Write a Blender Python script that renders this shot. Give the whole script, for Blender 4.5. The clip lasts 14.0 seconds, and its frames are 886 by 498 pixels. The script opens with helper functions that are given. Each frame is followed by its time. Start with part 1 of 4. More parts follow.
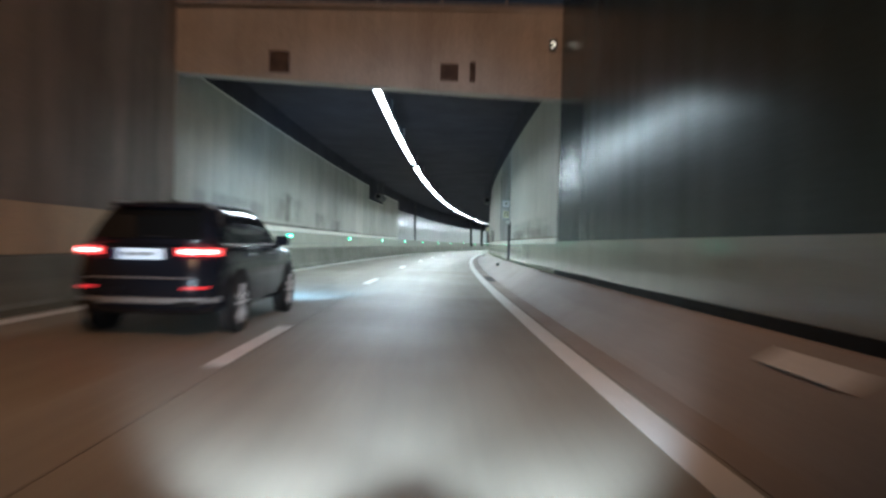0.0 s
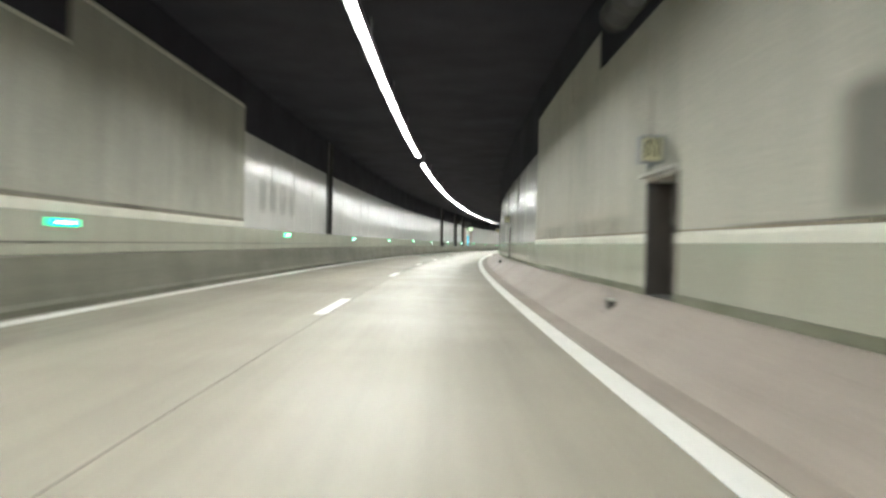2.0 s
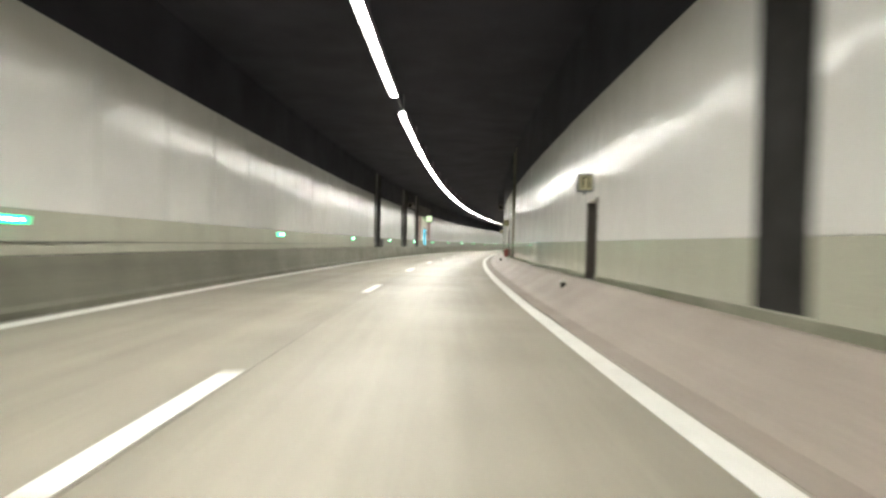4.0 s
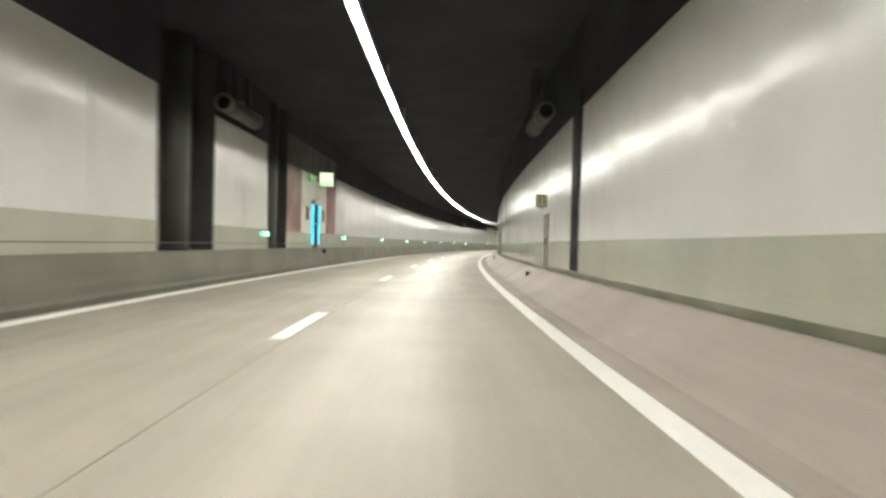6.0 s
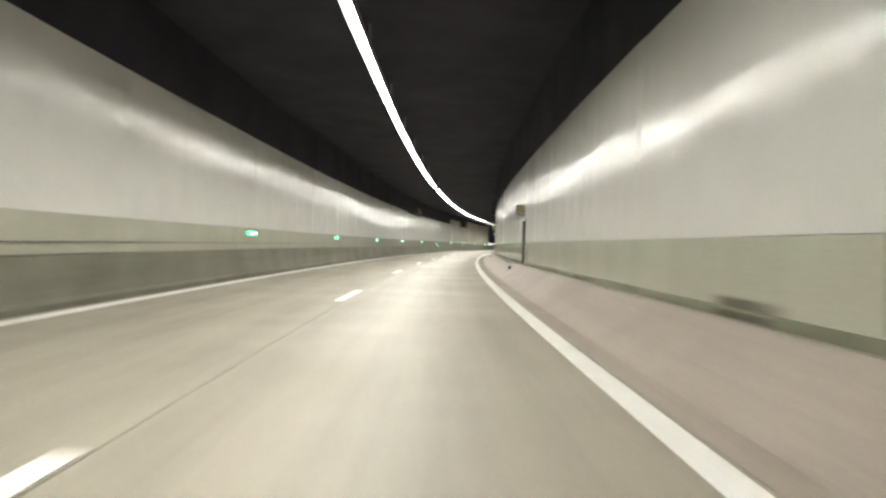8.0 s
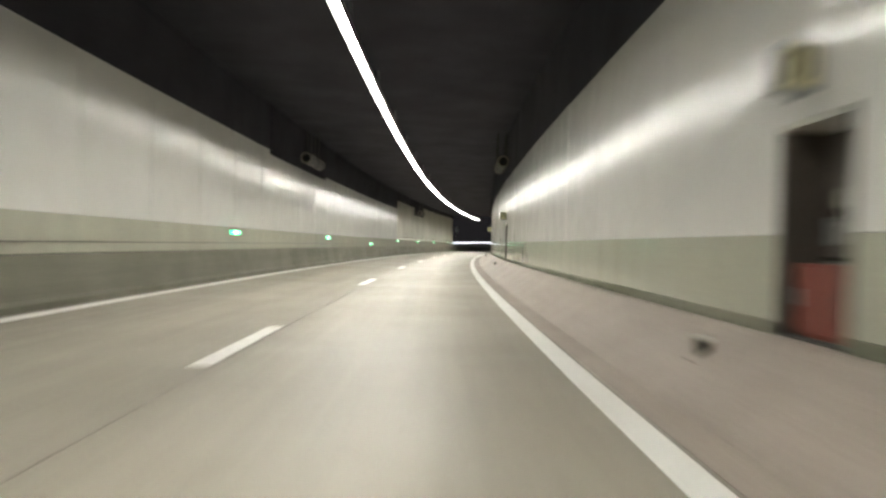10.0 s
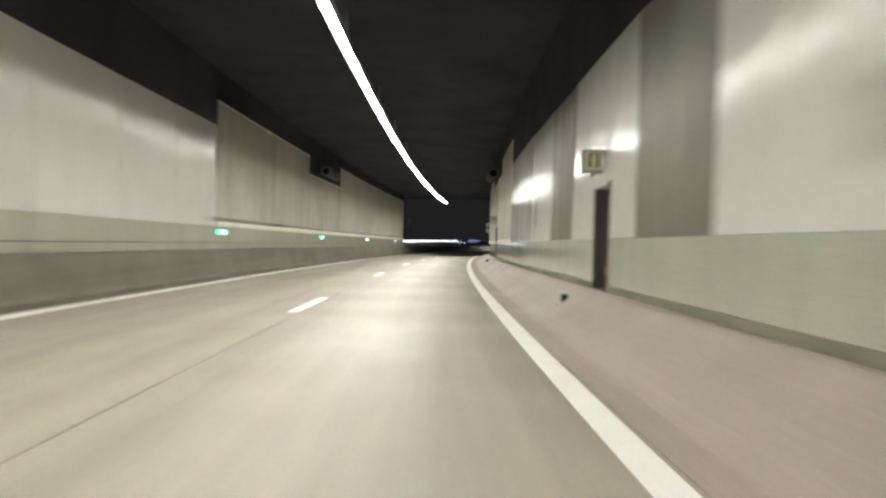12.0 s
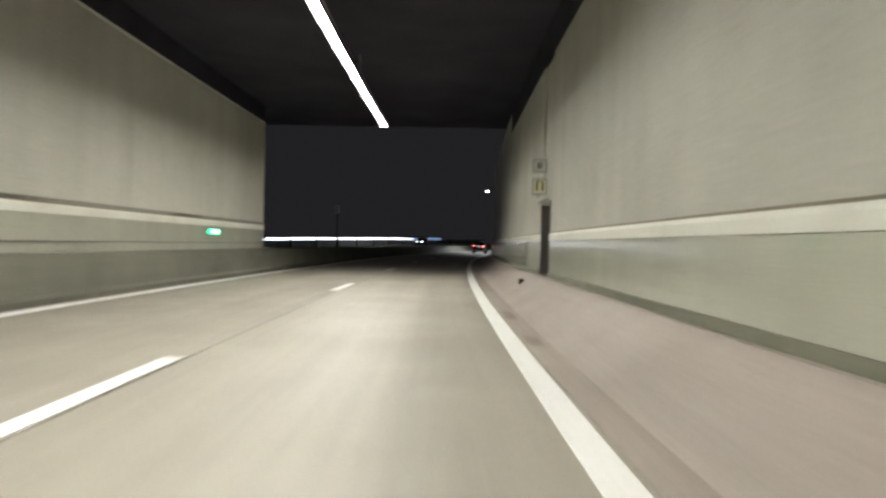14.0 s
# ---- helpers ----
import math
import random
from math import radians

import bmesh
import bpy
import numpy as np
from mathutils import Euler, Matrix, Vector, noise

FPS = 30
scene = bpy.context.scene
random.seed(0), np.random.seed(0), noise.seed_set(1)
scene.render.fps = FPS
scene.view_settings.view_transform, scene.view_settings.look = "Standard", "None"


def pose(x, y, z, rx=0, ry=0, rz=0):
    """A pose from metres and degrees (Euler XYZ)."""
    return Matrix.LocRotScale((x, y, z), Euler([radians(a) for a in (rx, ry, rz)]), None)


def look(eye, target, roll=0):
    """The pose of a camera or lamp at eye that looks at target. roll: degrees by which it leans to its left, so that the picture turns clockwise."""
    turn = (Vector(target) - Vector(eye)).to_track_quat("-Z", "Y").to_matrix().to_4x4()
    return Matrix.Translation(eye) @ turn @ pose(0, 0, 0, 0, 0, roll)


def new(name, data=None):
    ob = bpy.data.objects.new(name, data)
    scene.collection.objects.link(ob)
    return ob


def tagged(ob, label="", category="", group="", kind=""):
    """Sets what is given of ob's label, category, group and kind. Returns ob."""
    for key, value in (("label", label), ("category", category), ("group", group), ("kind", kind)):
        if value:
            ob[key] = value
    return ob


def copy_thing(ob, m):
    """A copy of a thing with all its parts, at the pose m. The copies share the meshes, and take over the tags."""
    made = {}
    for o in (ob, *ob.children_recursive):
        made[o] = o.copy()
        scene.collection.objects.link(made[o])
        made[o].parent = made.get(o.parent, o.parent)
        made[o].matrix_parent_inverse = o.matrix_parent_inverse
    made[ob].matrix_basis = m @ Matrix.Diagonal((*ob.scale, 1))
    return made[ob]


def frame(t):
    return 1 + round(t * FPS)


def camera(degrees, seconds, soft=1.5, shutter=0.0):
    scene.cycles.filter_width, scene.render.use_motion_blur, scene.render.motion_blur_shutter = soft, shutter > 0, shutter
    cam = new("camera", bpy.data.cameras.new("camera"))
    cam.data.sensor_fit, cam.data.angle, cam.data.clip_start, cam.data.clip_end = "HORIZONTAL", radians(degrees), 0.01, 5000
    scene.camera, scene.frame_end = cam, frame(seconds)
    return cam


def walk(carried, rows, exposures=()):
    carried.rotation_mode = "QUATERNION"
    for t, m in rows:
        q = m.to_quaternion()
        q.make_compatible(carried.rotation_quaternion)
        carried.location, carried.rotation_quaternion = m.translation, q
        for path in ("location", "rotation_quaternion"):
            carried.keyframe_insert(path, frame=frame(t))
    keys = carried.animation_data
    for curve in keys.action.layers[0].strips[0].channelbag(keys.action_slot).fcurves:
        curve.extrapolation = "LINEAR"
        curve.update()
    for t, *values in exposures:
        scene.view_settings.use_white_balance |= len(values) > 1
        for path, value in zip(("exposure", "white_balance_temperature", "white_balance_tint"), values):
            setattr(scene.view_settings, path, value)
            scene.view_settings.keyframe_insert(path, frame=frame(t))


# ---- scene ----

# The road: a long right-hand bend. s runs along the right edge line, u to its right, z up.
BEND_S = (0.0, 41.6, 83.2, 124.8, 166.4, 208.0, 249.6, 291.2, 332.8, 374.4, 416.0, 457.6, 540.8)
BEND_K = (1.1245, 1.3637, 1.543, 1.5336, 1.413, 1.333, 1.3509, 1.4113, 1.508, 1.5699, 1.6024, 1.6197, 1.6364)
GRID = np.arange(-120.0, 701.0, 1.0)
_k = np.interp(GRID, BEND_S, BEND_K) * 1e-3
HEAD = np.cumsum(_k) - _k / 2
HEAD -= np.interp(0.0, GRID, HEAD)
ROAD_X = np.cumsum(np.sin(HEAD)) - np.sin(HEAD) / 2
ROAD_Y = np.cumsum(np.cos(HEAD)) - np.cos(HEAD) / 2
ROAD_X -= np.interp(0.0, GRID, ROAD_X)
ROAD_Y -= np.interp(0.0, GRID, ROAD_Y)


def heading(s):
    return float(np.interp(s, GRID, HEAD))


def at(s, u, z):
    """The world point at s along the road, u to the right of its edge line, z up."""
    a = heading(s)
    return Vector((float(np.interp(s, GRID, ROAD_X)) + u * math.cos(a), float(np.interp(s, GRID, ROAD_Y)) - u * math.sin(a), z))


def stand(s, u, z, turn=0.0):
    """A pose on the road: local y along the road, x to its right."""
    return Matrix.Translation(at(s, u, z)) @ Matrix.Rotation(-heading(s) + radians(turn), 4, "Z")


# ---- camera ----
cam = camera(61.9, 14.0, soft=2.7, shutter=0.45)
EYE_U = ((0, -1.42), (1.5, -1.47), (3, -1.60), (4.2, -1.60), (5.5, -1.55), (7.5, -1.49), (9.2, -1.36), (11, -1.21), (12.5, -1.10), (14, -0.90))
EYE_YAW = ((0, 1.14), (0.7, 1.02), (1.5, 0.93), (2.2, 0.82), (3, 0.65), (4.2, 0.78), (5.5, 0.95), (7.5, 0.87), (9, 1.0), (11, 1.15), (11.8, 1.1), (12.5, 1.4), (13, 1.35), (14, 0.9))


def eye_row(t):
    s = 23.281 * t - 0.031 * t * (t - 14.0)
    u = float(np.interp(t, *zip(*EYE_U)))
    a = heading(s) + radians(float(np.interp(t, *zip(*EYE_YAW))))
    eye = at(s, u, 1.094)
    return t, look(eye, eye + Vector((math.sin(a), math.cos(a), math.tan(radians(-0.37)))), 1.35)


ROWS = [eye_row(0.5 * i) for i in range(29)]
walk(cam, ROWS, exposures=((0.0, 0.1, 5050, 0), (0.3, -0.3, 5200, -1), (0.6, -0.25, 5350, -2), (0.85, 0.0, 5500, -1), (1.1, 0.12, 5650, 0), (1.6, 0.12, 5900, 4), (2.4, 0.18, 6080, 8), (3.0, 0.19, 6300, 9), (5.5, 0.18, 6380, 9), (8.0, 0.1, 6400, 9), (11.5, 0.08, 6400, 9), (12.8, 0.1, 6450, 10), (14.0, 0.17, 6250, 10)))

# ---- world and large lights ----
world = bpy.data.worlds.new("night_sky")
scene.world = world
world.use_nodes = True
world.node_tree.nodes["Background"].inputs[0].default_value = (0.47, 0.44, 0.465, 1)
world.node_tree.nodes["Background"].inputs[1].default_value = 0.029
LAMP_POWER = 97.0


def lamp(name, m, power, colour, radius=0.1, cone=None):
    data = bpy.data.lights.new(name, "SPOT" if cone else "POINT")
    data.energy, data.color, data.shadow_soft_size = power, colour, radius
    if cone:
        data.spot_size, data.spot_blend = radians(cone), 0.6
    ob = new(name, data)
    ob.matrix_world = m
    return ob


# sodium street light over the approach, behind the camera
lamp("street_light", look(at(-5, 0.9, 9.5), at(14, -6.0, 3.3)), 3500, (1.0, 0.47, 0.22), 0.25, 76)

# low beams of the car that carries the camera, where it stands at the start
for side in (-0.6, 0.6):
    lamp("low_beam", look(at(1.6, -1.42 + side, 0.66), at(14.0, -1.9 + 0.9 * side, -0.3)), 800, (1.0, 0.96, 0.92), 0.07, 50)

# ---- materials ----
def shader(name, base, rough=0.6, along=0.0, metal=0.0, spot=None, scale=3.0, grain=60.0, bump=0.15, amount=0.35, streak=0.0, rough_var=0.15, emit=None, power=0.0, coat=0.0, piece=0.0, spec=0.5, stretch=(1, 1, 1), speckle=0.86, wave=0.0):
    """A surface with stains at one scale, grain at another, fine relief, and vertical run marks where streak is set."""
    m = bpy.data.materials.new(name)
    m.use_nodes = True
    nt = m.node_tree
    b = nt.nodes["Principled BSDF"]
    b.inputs["Metallic"].default_value = metal
    b.inputs["Coat Weight"].default_value = coat
    b.inputs["Specular IOR Level"].default_value = spec
    co = nt.nodes.new("ShaderNodeNewGeometry")
    mp = nt.nodes.new("ShaderNodeMapping")
    mp.inputs["Scale"].default_value = stretch
    nt.links.new(co.outputs["Position"], mp.inputs["Vector"])
    big = nt.nodes.new("ShaderNodeTexNoise")
    big.inputs["Scale"].default_value, big.inputs["Detail"].default_value, big.inputs["Roughness"].default_value = scale, 6, 0.62
    fine = nt.nodes.new("ShaderNodeTexNoise")
    fine.inputs["Scale"].default_value, fine.inputs["Detail"].default_value = grain, 3
    for n in (big, fine):
        nt.links.new(mp.outputs[0], n.inputs["Vector"])
    ramp = nt.nodes.new("ShaderNodeValToRGB")
    ramp.color_ramp.elements[0].position, ramp.color_ramp.elements[1].position = 0.36, 0.66
    ramp.color_ramp.elements[0].color = (*(spot or [c * 0.6 for c in base]), 1)
    ramp.color_ramp.elements[1].color = (*base, 1)
    nt.links.new(big.outputs["Fac"], ramp.inputs[0])
    blend = nt.nodes.new("ShaderNodeMix")
    blend.data_type = "RGBA"
    blend.inputs[0].default_value = amount
    blend.inputs[6].default_value = (*base, 1)
    nt.links.new(ramp.outputs[0], blend.inputs[7])
    out = blend.outputs[2]

    def times(socket, low, high, source, a=0.3, c=0.7):
        mr = nt.nodes.new("ShaderNodeMapRange")
        mr.inputs[1].default_value, mr.inputs[2].default_value, mr.inputs[3].default_value, mr.inputs[4].default_value = a, c, low, high
        nt.links.new(source, mr.inputs[0])
        mx = nt.nodes.new("ShaderNodeMix")
        mx.data_type, mx.blend_type = "RGBA", "MULTIPLY"
        mx.inputs[0].default_value = 1.0
        nt.links.new(socket, mx.inputs[6])
        nt.links.new(mr.outputs[0], mx.inputs[7])
        return mx.outputs[2]

    out = times(out, speckle, 1.1 if speckle < 0.9 else 1.02, fine.outputs["Fac"])
    if streak:
        run = nt.nodes.new("ShaderNodeTexNoise")
        run.inputs["Scale"].default_value, run.inputs["Detail"].default_value, run.inputs["Roughness"].default_value = 1.0, 5, 0.7
        m2 = nt.nodes.new("ShaderNodeMapping")
        m2.inputs["Scale"].default_value = (1.6, 1.6, 0.12)
        nt.links.new(co.outputs["Position"], m2.inputs["Vector"])
        nt.links.new(m2.outputs[0], run.inputs["Vector"])
        out = times(out, 1.0 - streak, 1.05, run.outputs["Fac"], 0.36, 0.6)
    if along:
        uvs = nt.nodes.new("ShaderNodeUVMap")
        uvs.uv_map = "along"
        m3 = nt.nodes.new("ShaderNodeMapping")
        m3.inputs["Scale"].default_value = (1.1, 0.035, 1)
        track = nt.nodes.new("ShaderNodeTexNoise")
        track.inputs["Scale"].default_value, track.inputs["Detail"].default_value, track.inputs["Roughness"].default_value = 1.0, 5, 0.65
        nt.links.new(uvs.outputs[0], m3.inputs["Vector"])
        nt.links.new(m3.outputs[0], track.inputs["Vector"])
        out = times(out, 1.0 - along, 1.06, track.outputs["Fac"], 0.34, 0.62)
    if piece:
        info = nt.nodes.new("ShaderNodeObjectInfo")
        out = times(out, 1.0 - piece, 1.0, info.outputs["Random"], 0, 1)
    nt.links.new(out, b.inputs["Base Color"])
    mr = nt.nodes.new("ShaderNodeMapRange")
    mr.inputs[1].default_value, mr.inputs[2].default_value = 0.3, 0.7
    mr.inputs[3].default_value, mr.inputs[4].default_value = min(1, rough + rough_var), max(0.02, rough - rough_var * 0.5)
    nt.links.new(big.outputs["Fac"], mr.inputs[0])
    nt.links.new(mr.outputs[0], b.inputs["Roughness"])
    if bump:
        bp = nt.nodes.new("ShaderNodeBump")
        bp.inputs["Strength"].default_value, bp.inputs["Distance"].default_value = bump, 0.02
        nt.links.new(fine.outputs["Fac"], bp.inputs["Height"])
        nt.links.new(bp.outputs[0], b.inputs["Normal"])
        if wave:
            m4 = nt.nodes.new("ShaderNodeMapping")
            m4.inputs["Scale"].default_value = (1, 1, 0.85)
            dent = nt.nodes.new("ShaderNodeTexNoise")
            dent.inputs["Scale"].default_value, dent.inputs["Detail"].default_value = 1.9, 3
            buckle = nt.nodes.new("ShaderNodeBump")
            buckle.inputs["Strength"].default_value, buckle.inputs["Distance"].default_value = 1.0, wave
            for q, w in ((co.outputs["Position"], m4.inputs["Vector"]), (m4.outputs[0], dent.inputs["Vector"]), (dent.outputs["Fac"], buckle.inputs["Height"]), (buckle.outputs[0], bp.inputs["Normal"])):
                nt.links.new(q, w)
    if emit:
        b.inputs["Emission Color"].default_value, b.inputs["Emission Strength"].default_value = (*emit, 1), power
    return m


M = dict(
    asphalt=shader("asphalt", (0.318, 0.288, 0.233), 0.5, spec=0.4, scale=0.3, grain=90, bump=0.2, amount=0.14, spot=(0.25, 0.23, 0.195), along=0.19),
    paint=shader("road_paint", (0.88, 0.87, 0.84), 0.45, scale=3, grain=70, amount=0.25, spot=(0.6, 0.58, 0.54)),
    seam=shader("tar_seam", (0.245, 0.22, 0.18), 0.5, scale=4, grain=60),
    barrier=shader("barrier_concrete", (0.37, 0.315, 0.27), 0.6, scale=0.4, grain=40, amount=0.4, spot=(0.285, 0.24, 0.205), along=0.14),
    kerb=shader("sooty_concrete", (0.18, 0.176, 0.132), 0.8, scale=0.6, grain=40, amount=0.4, along=0.25),
    moss=shader("mossy_concrete", (0.255, 0.25, 0.19), 0.8, scale=0.5, grain=30, amount=0.9, spot=(0.15, 0.16, 0.1), along=0.35),
    band=shader("painted_concrete", (0.442, 0.437, 0.358), 0.12, scale=0.6, grain=50, bump=0.01, rough_var=0.05, amount=0.5, spot=(0.38, 0.38, 0.315), streak=0.05, wave=0.002),
    dirt=shader("settled_dirt", (0.34, 0.30, 0.22), 0.85, scale=1.5, grain=40, amount=0.9, spot=(0.22, 0.19, 0.14), along=0.35),
    ledge=shader("cream_ledge", (0.72, 0.71, 0.62), 0.55, scale=1.2, grain=50, amount=0.5, spot=(0.5, 0.49, 0.42)),
    concrete=shader("stained_concrete", (0.50, 0.485, 0.415), 0.55, bump=0.05, scale=0.28, grain=25, amount=0.5, spot=(0.37, 0.365, 0.31), streak=0.07, piece=0.12),
    soiled=shader("soiled_concrete", (0.44, 0.43, 0.365), 0.55, bump=0.05, scale=0.28, grain=25, amount=0.7, spot=(0.30, 0.295, 0.25), streak=0.13, piece=0.12),
    sooted=shader("sooted_concrete", (0.31, 0.31, 0.275), 0.6, scale=0.35, grain=25, amount=0.8, spot=(0.2, 0.2, 0.18), streak=0.3),
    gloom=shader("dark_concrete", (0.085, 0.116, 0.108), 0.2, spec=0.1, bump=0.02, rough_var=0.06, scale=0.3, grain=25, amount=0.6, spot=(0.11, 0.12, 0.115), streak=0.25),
    tan=shader("tan_concrete", (0.56, 0.38, 0.21), 0.7, scale=0.5, grain=30, amount=0.5, spot=(0.34, 0.27, 0.19), streak=0.12),
    rough=shader("brown_concrete", (0.27, 0.23, 0.19), 0.8, scale=0.3, grain=25, amount=0.7, spot=(0.16, 0.135, 0.115), streak=0.3),
    panel=shader("enamel_panel", (0.665, 0.655, 0.63), 0.13, scale=0.35, grain=1.1, bump=0.02, speckle=0.965, amount=0.12, spot=(0.55, 0.55, 0.53), rough_var=0.06, piece=0.03, spec=0.11, wave=0.019),
    soot=shader("sooty_ceiling", (0.046, 0.044, 0.056), 0.95, scale=0.5, grain=20, amount=0.6, spec=0.15),
    # holds the shade of recess insides in its colour; also serves dark fittings
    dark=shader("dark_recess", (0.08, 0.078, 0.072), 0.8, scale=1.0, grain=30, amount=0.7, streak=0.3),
    grey=shader("grey_cladding", (0.215, 0.202, 0.165), 0.4, scale=0.7, grain=30, bump=0.02, rough_var=0.06, amount=0.4, spec=0.3, streak=0.2),
    red=shader("brick_red_panel", (0.195, 0.078, 0.058), 0.42, scale=1.0, grain=40, amount=0.5),
    lintel=shader("lintel_concrete", (0.5, 0.46, 0.41), 0.75, scale=0.5, grain=25, amount=0.7, spot=(0.36, 0.32, 0.285), streak=0.14),
    steel=shader("galvanised_steel", (0.42, 0.43, 0.44), 0.4, 0.9, scale=3, grain=60, bump=0.05),
    black=shader("black_plastic", (0.012, 0.012, 0.012), 0.6, spec=0.2, scale=3, grain=60, bump=0.05),
    glow=shader("lamp_diffuser", (0.9, 0.9, 0.9), 0.5, bump=0, emit=(1.0, 0.97, 0.87), power=LAMP_POWER),
    green=shader("green_guide_lens", (0.1, 0.6, 0.4), 0.4, bump=0, emit=(0.0, 1.0, 0.34), power=2.2),
    led=shader("guide_diode", (0.6, 0.9, 0.8), 0.4, bump=0, emit=(0.35, 1.0, 0.65), power=22.0),
    joint=shader("joint_cover", (0.024, 0.022, 0.02), 0.7, spec=0.15, scale=2, grain=40, streak=0.3),
    conduit=shader("grey_conduit", (0.14, 0.135, 0.11), 0.6, scale=2, grain=40),
    ground=shader("night_ground", (0.05, 0.055, 0.035), 0.95, scale=0.2, grain=8, amount=0.6),
)


# ---- builders ----
def mesh_ob(name, verts, faces, material, parent=None, smooth=False):
    me = bpy.data.meshes.new(name)
    me.from_pydata([tuple(v) for v in verts], [], faces)
    me.update()
    bm = bmesh.new()
    bm.from_mesh(me)
    bmesh.ops.recalc_face_normals(bm, faces=bm.faces)
    bm.to_mesh(me)
    bm.free()
    me.materials.append(material)
    if smooth:
        for p in me.polygons:
            p.use_smooth = True
    ob = new(name, me)
    if parent:
        ob.parent = parent
    return ob


def ribbon(name, s0, s1, profile, material, parent=None, step=2.5):
    """A closed profile of (u, z) corners drawn along the bend, with its two ends closed."""
    n = max(1, int(round((s1 - s0) / step)))
    k = len(profile)
    verts = [at(s0 + (s1 - s0) * i / n, u, z) for i in range(n + 1) for u, z in profile]
    faces = [(i * k + j, i * k + (j + 1) % k, (i + 1) * k + (j + 1) % k, (i + 1) * k + j) for i in range(n) for j in range(k)]
    faces += [tuple(range(k))[::-1], tuple(n * k + j for j in range(k))]
    ob = mesh_ob(name, verts, faces, material, parent)
    girth = [0.0]
    for (a, b), (c, d) in zip(profile, profile[1:]):
        girth.append(girth[-1] + math.hypot(c - a, d - b))
    uv = ob.data.uv_layers.new(name="along")
    for loop in ob.data.loops:
        uv.data[loop.index].uv = (girth[loop.vertex_index % k], s0 + (s1 - s0) * (loop.vertex_index // k) / n)
    return ob


def slab(name, s0, s1, u0, u1, z0, z1, material, parent=None, step=2.5):
    return ribbon(name, s0, s1, ((u0, z0), (u1, z0), (u1, z1), (u0, z1)), material, parent, step)


def structure(ob, label, category):
    return tagged(ob, label, category, kind="structure")


# ---- the large structure ----
IN, OUT = 16.45, 351.5
UR, UL = 1.27, -7.26
ground = mesh_ob("ground", [(-1500, -1500, -0.25), (1500, -1500, -0.25), (1500, 1500, -0.25), (-1500, 1500, -0.25)], [(0, 1, 2, 3)], M["ground"])
structure(ground, "dark night-time ground beside the road", "ground")
road_bed = structure(ribbon("road", -110, 640, ((-7.1, -0.2), (0.5, -0.2), (0.5, 0), (-7.1, 0)), M["asphalt"]), "worn grey asphalt carriageway with two lanes", "road")
CENTRE = -3.264
structure(slab("edge_line", -110, 640, -0.13, 0.09, 0.002, 0.007, M["paint"]), "solid white edge line on asphalt", "road marking")
structure(slab("edge_line", -110, 640, -6.83, -6.57, 0.002, 0.007, M["paint"]), "solid white edge line on asphalt", "road marking")
structure(slab("tar_seam", -110, 640, CENTRE + 0.10, CENTRE + 0.12, 0.001, 0.004, M["seam"]), "dark tar joint between the two asphalt lanes", "road seam")
for i in range(-6, 40):
    s = 6.39 + 13.0 * i - 0.25 * max(0, i - 18)
    tagged(slab("lane_dash", s, s + 3.0, CENTRE - 0.09, CENTRE + 0.09, 0.002, 0.007, M["paint"], step=1.5), "white dash of the lane line on asphalt", "road marking", "lane dashes", "structure")

structure(ribbon("barrier_right", -110, 560, ((0.40, -0.1), *[(0.40 + 0.09 * k, 0.004 + 0.461 * (k / 8) ** 1.22) for k in range(9)], (1.16, 0.485), (1.30, 0.485), (1.30, -0.1)), M["barrier"]), "sloped grey-pink concrete safety barrier below the wall", "barrier")
structure(slab("gutter", -110, 560, 0.13, 0.42, 0.001, 0.006, M["barrier"]), "grey-pink concrete gutter strip beside the edge line", "gutter")
structure(ribbon("barrier_left", -110, 560, ((-7.02, -0.1), (-6.98, 0.10), (-7.06, 0.16), (-7.14, 0.79), (-7.30, 0.81), (-7.6, 0.81), (-7.6, -0.1)), M["kerb"]), "sooty dark concrete barrier with flat top", "barrier")


def split(s0, s1, width, holes=()):
    """Stretches of about that width from s0 to s1, cut at the holes, which are left out."""
    cuts, pieces = [s0], []
    for a, b in sorted(h for h in holes if h[1] > s0 and h[0] < s1):
        pieces.append((cuts[-1], a))
        cuts.append(b)
    pieces.append((cuts[-1], s1))
    out = []
    for a, b in pieces:
        if b - a > 0.05:
            n = max(1, round((b - a) / width))
            out += [(a + (b - a) * i / n, a + (b - a) * (i + 1) / n) for i in range(n)]
    return out


NICHES = (29.4, 56.5, 82.1, 108.5, 134.78, 161.05, 187.0, 213.0, 239.0, 264.8, 290.7, 316.0, 341.2)
NICHE_HALF, NICHE_WIDE, NICHE_TOP = 0.48, 0.64, 2.02
IN_CONCRETE = (29.4, 56.5, 316.0, 341.2)
DOORS = [(n - h, n + h) for n in NICHES for h in [NICHE_WIDE if n in IN_CONCRETE else NICHE_HALF]]
JOINTS = ((100.0, 101.0), (156.1, 157.0), (191.0, 192.0))
GREYS = ((77.2, 79.3), (84.8, 87.3), (136.6, 138.9), (181.8, 184.0), (189.4, 191.0), (286.4, 288.9), (293.1, 295.6))
BAYS = ((81.3, 82.6), (142.3, 144.9), (156.1, 159.6), (165.0, 167.5))
EXIT = (167.5, 177.5)
END_R = 430.0

